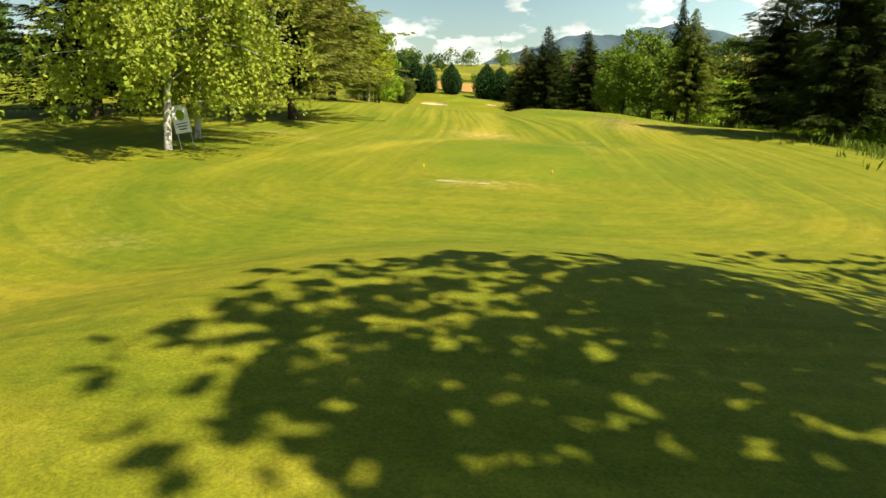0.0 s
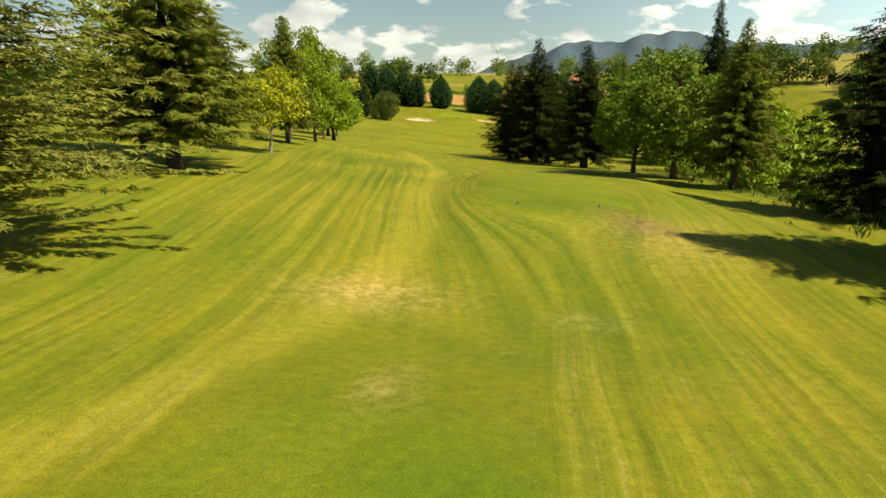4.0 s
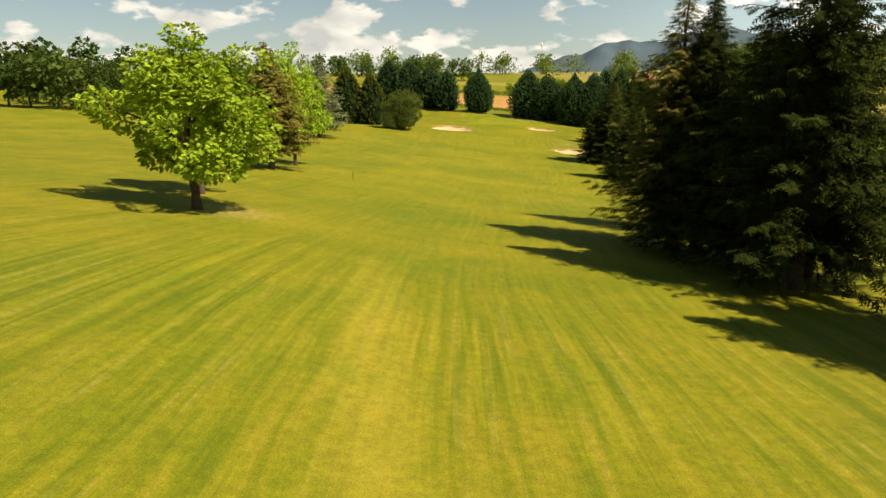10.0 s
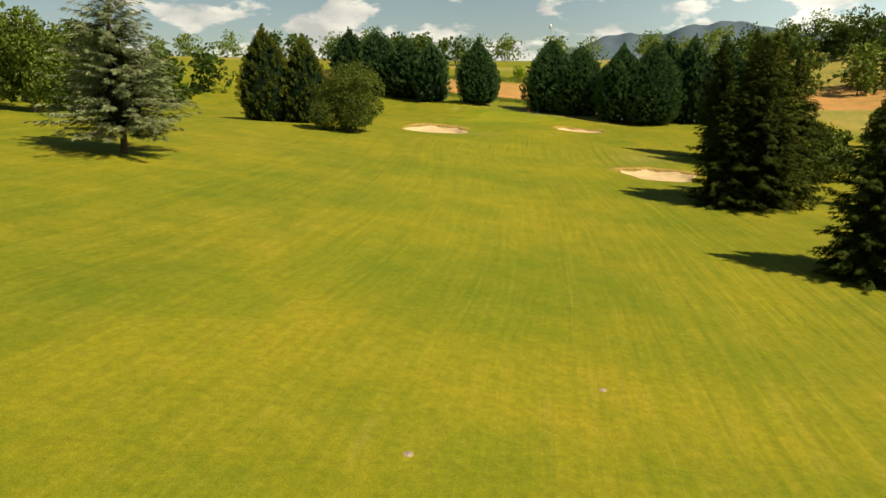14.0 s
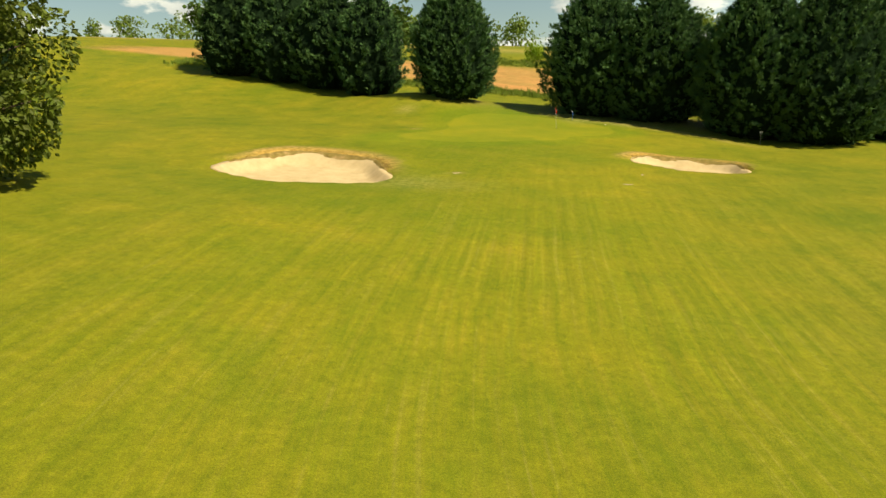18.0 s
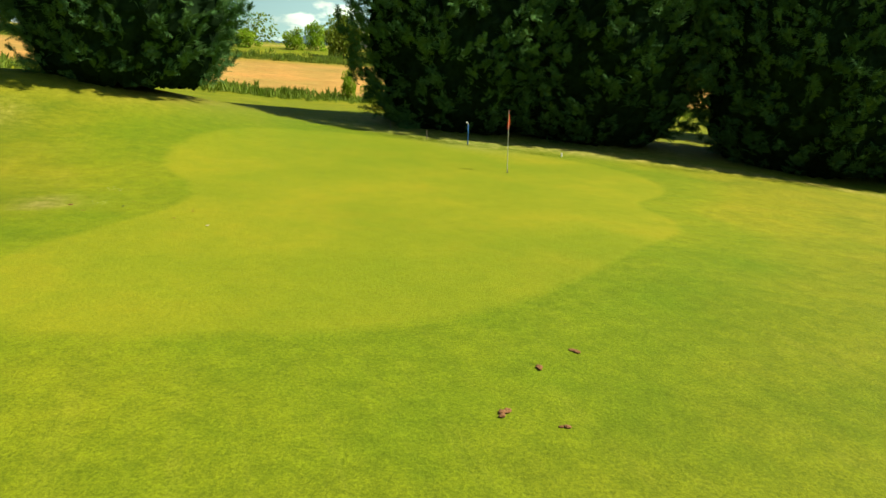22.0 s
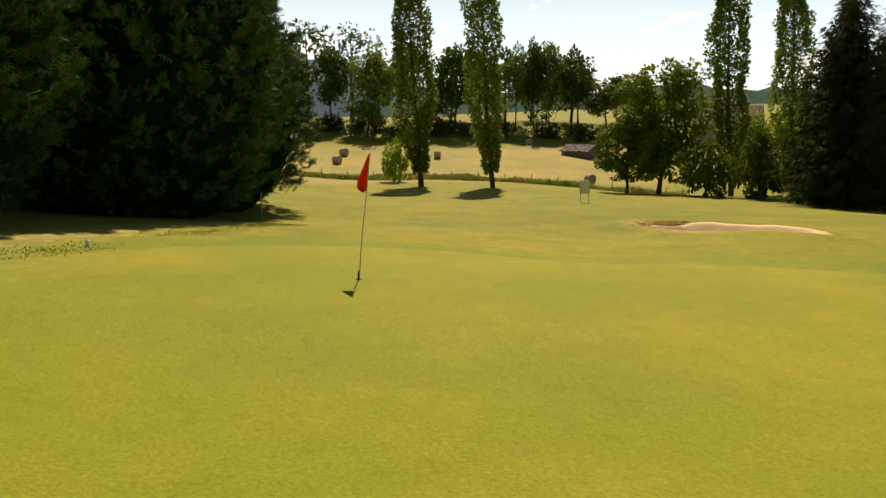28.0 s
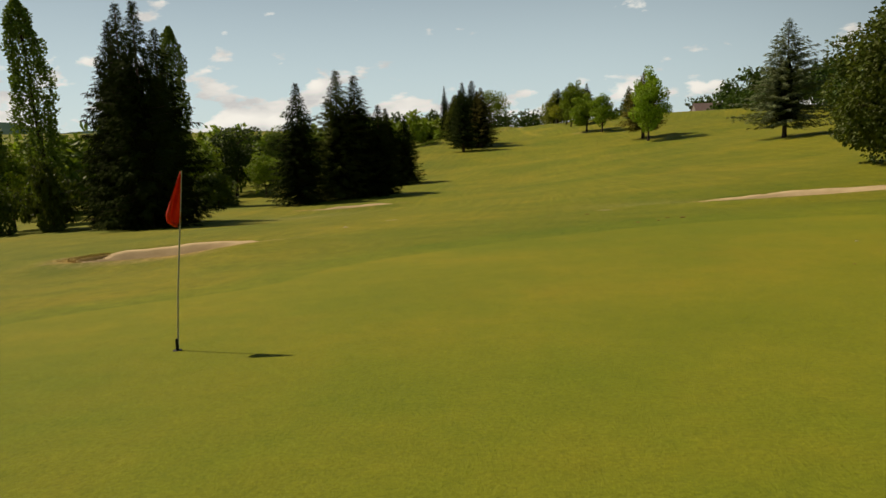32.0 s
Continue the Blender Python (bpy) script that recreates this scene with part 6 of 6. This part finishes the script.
tufts("rim_grass", "longer bright green grass along the green's back edge", np.c_[rim_x + rg.normal(size=1500) * 0.4, rim_y + rg.normal(size=1500) * 0.4], 0.06, M_RIM, 6)
tufts("tall_grass", "uncut grass along the meadow fence", np.array([(84 - 0.42 * s + rg.normal() * 0.9, 336 - s + rg.normal() * 0.9) for s in rg.uniform(0, 66, 2600)]), 0.65, M_DRYGRASS, 2)
tufts("weeds", "green weeds along the meadow fence", np.array([(83 - 0.42 * s + rg.normal() * 0.7, 336 - s + rg.normal() * 0.7) for s in rg.uniform(0, 66, 1600)]), 0.6, M_WEED, 3)
tufts("weeds", "rank weeds in the ditch beside the tees", np.c_[32 + rg.normal(size=2600) * 2.5, rg.uniform(20, 112, 2600)], 0.5, M_WEED, 4)
for i, (x, y, h, w) in enumerate(((31, 66, 3.2, 4), (33, 61, 2.6, 4), (30, 76, 3, 4.5), (31, 86, 3.2, 5), (34, 50, 2.5, 4), (29, 97, 2.6, 4), (33, 40, 2.6, 4.4))):
    bush(i % 2, x, y, h, w, label="rounded green shrub in the ditch")
bush(0, -8.4, 366.5, 2.8, 1.4, M_BRIGHT, "young tree among the weeds by the ploughed field")
bush(1, -6.1, 366.6, 2.1, 1.9, label="green shrub among the weeds")
for i, (x, y, h, w, m) in enumerate(((-18, 424, 4.2, 5, None), (-36, 430, 6, 6, None), (-0.8, 438, 3.6, 4.2, None), (3.6, 440, 5.0, 3.8, M_BRIGHT), (5.6, 425, 6.2, 6.4, M_OLIVE), (12.2, 428, 4.6, 4.4, M_BRIGHT), (14.0, 424, 2.4, 5, None),
                                     (17.1, 430, 4.2, 3.6, M_BRIGHT), (22, 432, 4.6, 4.4, None), (25, 428, 4.4, 4.8, M_BRIGHT), (28.5, 426, 3.4, 5, None), (-9, 436, 3.2, 4.4, None))):
    bush(i % 2, x, y, h, w, m, "round leafy tree on the field bank")
for i, (x, y, h, w) in enumerate(((30, 455, 10.4, 4.6), (33.8, 457, 9.4, 5.0), (37.8, 455, 13.0, 5.2), (40.5, 453, 11.5, 5.0))):
    far_tree(i % 3, x, y, h, w, M_POPLAR if i != 1 else M_BUSH, "slender pale-leaved tree on the far bank", "trees on the far field bank")
tufts("weeds", "rough green weeds on the bank beyond the ploughed field", np.c_[rg.uniform(-50, 60, 3600), 410.5 + np.abs(rg.normal(size=3600)) * 5.0], 0.75, M_WEED, 9)


def house(name, x, y, turn, sx, sy, eave, ridge, wall_mat, roof_mat, label, windows=2, z=None):
    top = empty_thing(name, x, y, label, "building", turn=turn)
    bm = bmesh.new()
    boxed(bm, 0, 0, eave / 2 - 0.4, sx, sy, eave + 0.8)
    wall = part("wall", bm, wall_mat, top)
    bm = bmesh.new()
    o, t = 0.35, 0.18
    pts = [(-sx / 2 - o, -sy / 2 - o, eave - 0.1), (-sx / 2 - o, 0, ridge), (-sx / 2 - o, sy / 2 + o, eave - 0.1)]
    vs = [bm.verts.new((q * (sx / 2 + o), yy, zz + up)) for q in (-1, 1) for up in (0, t) for _, yy, zz in pts]
    for a, b, c, d in ((0, 1, 7, 6), (1, 2, 8, 7), (3, 9, 10, 4), (4, 10, 11, 5), (0, 6, 9, 3), (2, 5, 11, 8), (0, 3, 4, 1), (1, 4, 5, 2), (6, 7, 10, 9), (7, 8, 11, 10)):
        bm.faces.new((vs[a], vs[b], vs[c], vs[d]))
    part("roof", bm, roof_mat, top)
    for q in (-1, 1):
        bm = bmesh.new()
        g = [bm.verts.new((q * (sx / 2 - t2), yy, zz)) for t2 in (0.0, 0.25) for yy, zz in ((-sy / 2, eave), (sy / 2, eave), (0, ridge - 0.05))]
        for face in ((0, 1, 2), (3, 5, 4), (0, 3, 4, 1), (1, 4, 5, 2), (2, 5, 3, 0)):
            bm.faces.new([g[n] for n in (face if q > 0 else face[::-1])])
        part("gable", bm, wall_mat, top)
    for i in range(windows):
        for q in (-1, 1):
            wx = -sx / 2 + sx * (i + 0.5) / windows
            win = box_part("window", top, M_WHITE, wx, q * (sy / 2 + 0.02), eave * 0.55, 1.1, 0.08, 1.4, 0.01)
            box_part("pane", win, M_GLASS, wx, q * (sy / 2 + 0.07), eave * 0.55, 0.9, 0.03, 1.2, 0.004)
    return top


house("shed", 103.2, 258.5, 25, 6.5, 4.0, 1.0, 2.2, M_WOODGREY, M_OLDROOF, "tumbledown grey wooden shed with a sagging roof", 0)
house("farmhouse", 118, 209, 40, 14, 9, 5.0, 9.5, M_STONE, M_TILE, "old stone farmhouse with a grey tiled roof", 3)
house("barn", 130, 203, 40, 10, 8, 5.0, 8.5, M_STONE, M_REDTILE, "stone barn with a red tiled roof", 2)
house("shed", 52, 135, 70, 7, 4, 2.0, 2.8, M_METAL, M_METAL, "low shed with a grey sheet-metal roof", 0)
house("house", 42, 432, 70, 11, 8, 5.5, 9.5, M_RENDER, M_REDTILE, "pale house with a red tiled roof on the hill", 3)
house("farm_building", 26.5, 471, 8, 13, 8, 2.4, 4.4, M_STONE, M_SLATE, "long low stone building with a grey roof above the field", 4)
house("manor", -78, -20, 10, 12, 8, 6.0, 10, M_STONE, M_TILE, "grey stone manor house on the crest", 4)


def mast(x, y, high, label):
    top = empty_thing("mast", x, y, label, "mast")
    for i in range(3):
        a = i * 2.094
        v, f = tube([(0.9 * math.cos(a), 0.9 * math.sin(a), -0.5), (0.25 * math.cos(a), 0.25 * math.sin(a), high)], (0.09, 0.05), 6)
        solid("leg", v, f, M_METAL, top)
    for j in range(10):
        h0, h1 = high * j / 10, high * (j + 1) / 10
        r0, r1 = 0.9 - 0.65 * j / 10, 0.9 - 0.65 * (j + 1) / 10
        a = j * 2.094
        v, f = tube([(r0 * math.cos(a), r0 * math.sin(a), h0), (r1 * math.cos(a + 2.094), r1 * math.sin(a + 2.094), h1)], (0.04, 0.04), 5)
        solid("brace", v, f, M_METAL, top)
    v, f = tube([(0, 0, high - 3), (0, 0, high - 2.9), (0, 0, high - 0.2), (0, 0, high)], (0.05, 0.7, 0.7, 0.05), 12)
    solid("antenna", v, f, M_WHITE, top)


mast(-8, 650, 23, "lattice radio mast above the far wood")


# the big tree behind the first tee throws its shade over the grass in front
plant(K("shadetree", 20, 15), lambda: broadleaf(77, 20, 15, bare=0.40, leaves=9000, size=0.44, lumps=26), M_MAPLE, M_BARK, 24.4, -8.8, 21, 19, "tall leafy tree shading the first tee", "broadleaf trees along the fairway", turn=40)


# ---- thin stakes in the dry turf behind the green ----
for x, y, lean in ((-12.5, 341.0, 3), (-11.8, 337.5, -4)):
    stake = empty_thing("stake", x, y, "thin grey wooden stake in the dry turf", "stake", "stakes behind the green", turn=20 + lean)
    box_part("shaft", stake, M_WOODGREY, 0, 0, 0.16, 0.03, 0.03, 0.40, 0.004)
    box_part("cap", stake, M_WOODGREY, 0, 0, 0.37, 0.045, 0.045, 0.03, 0.006, "worn pale cap")
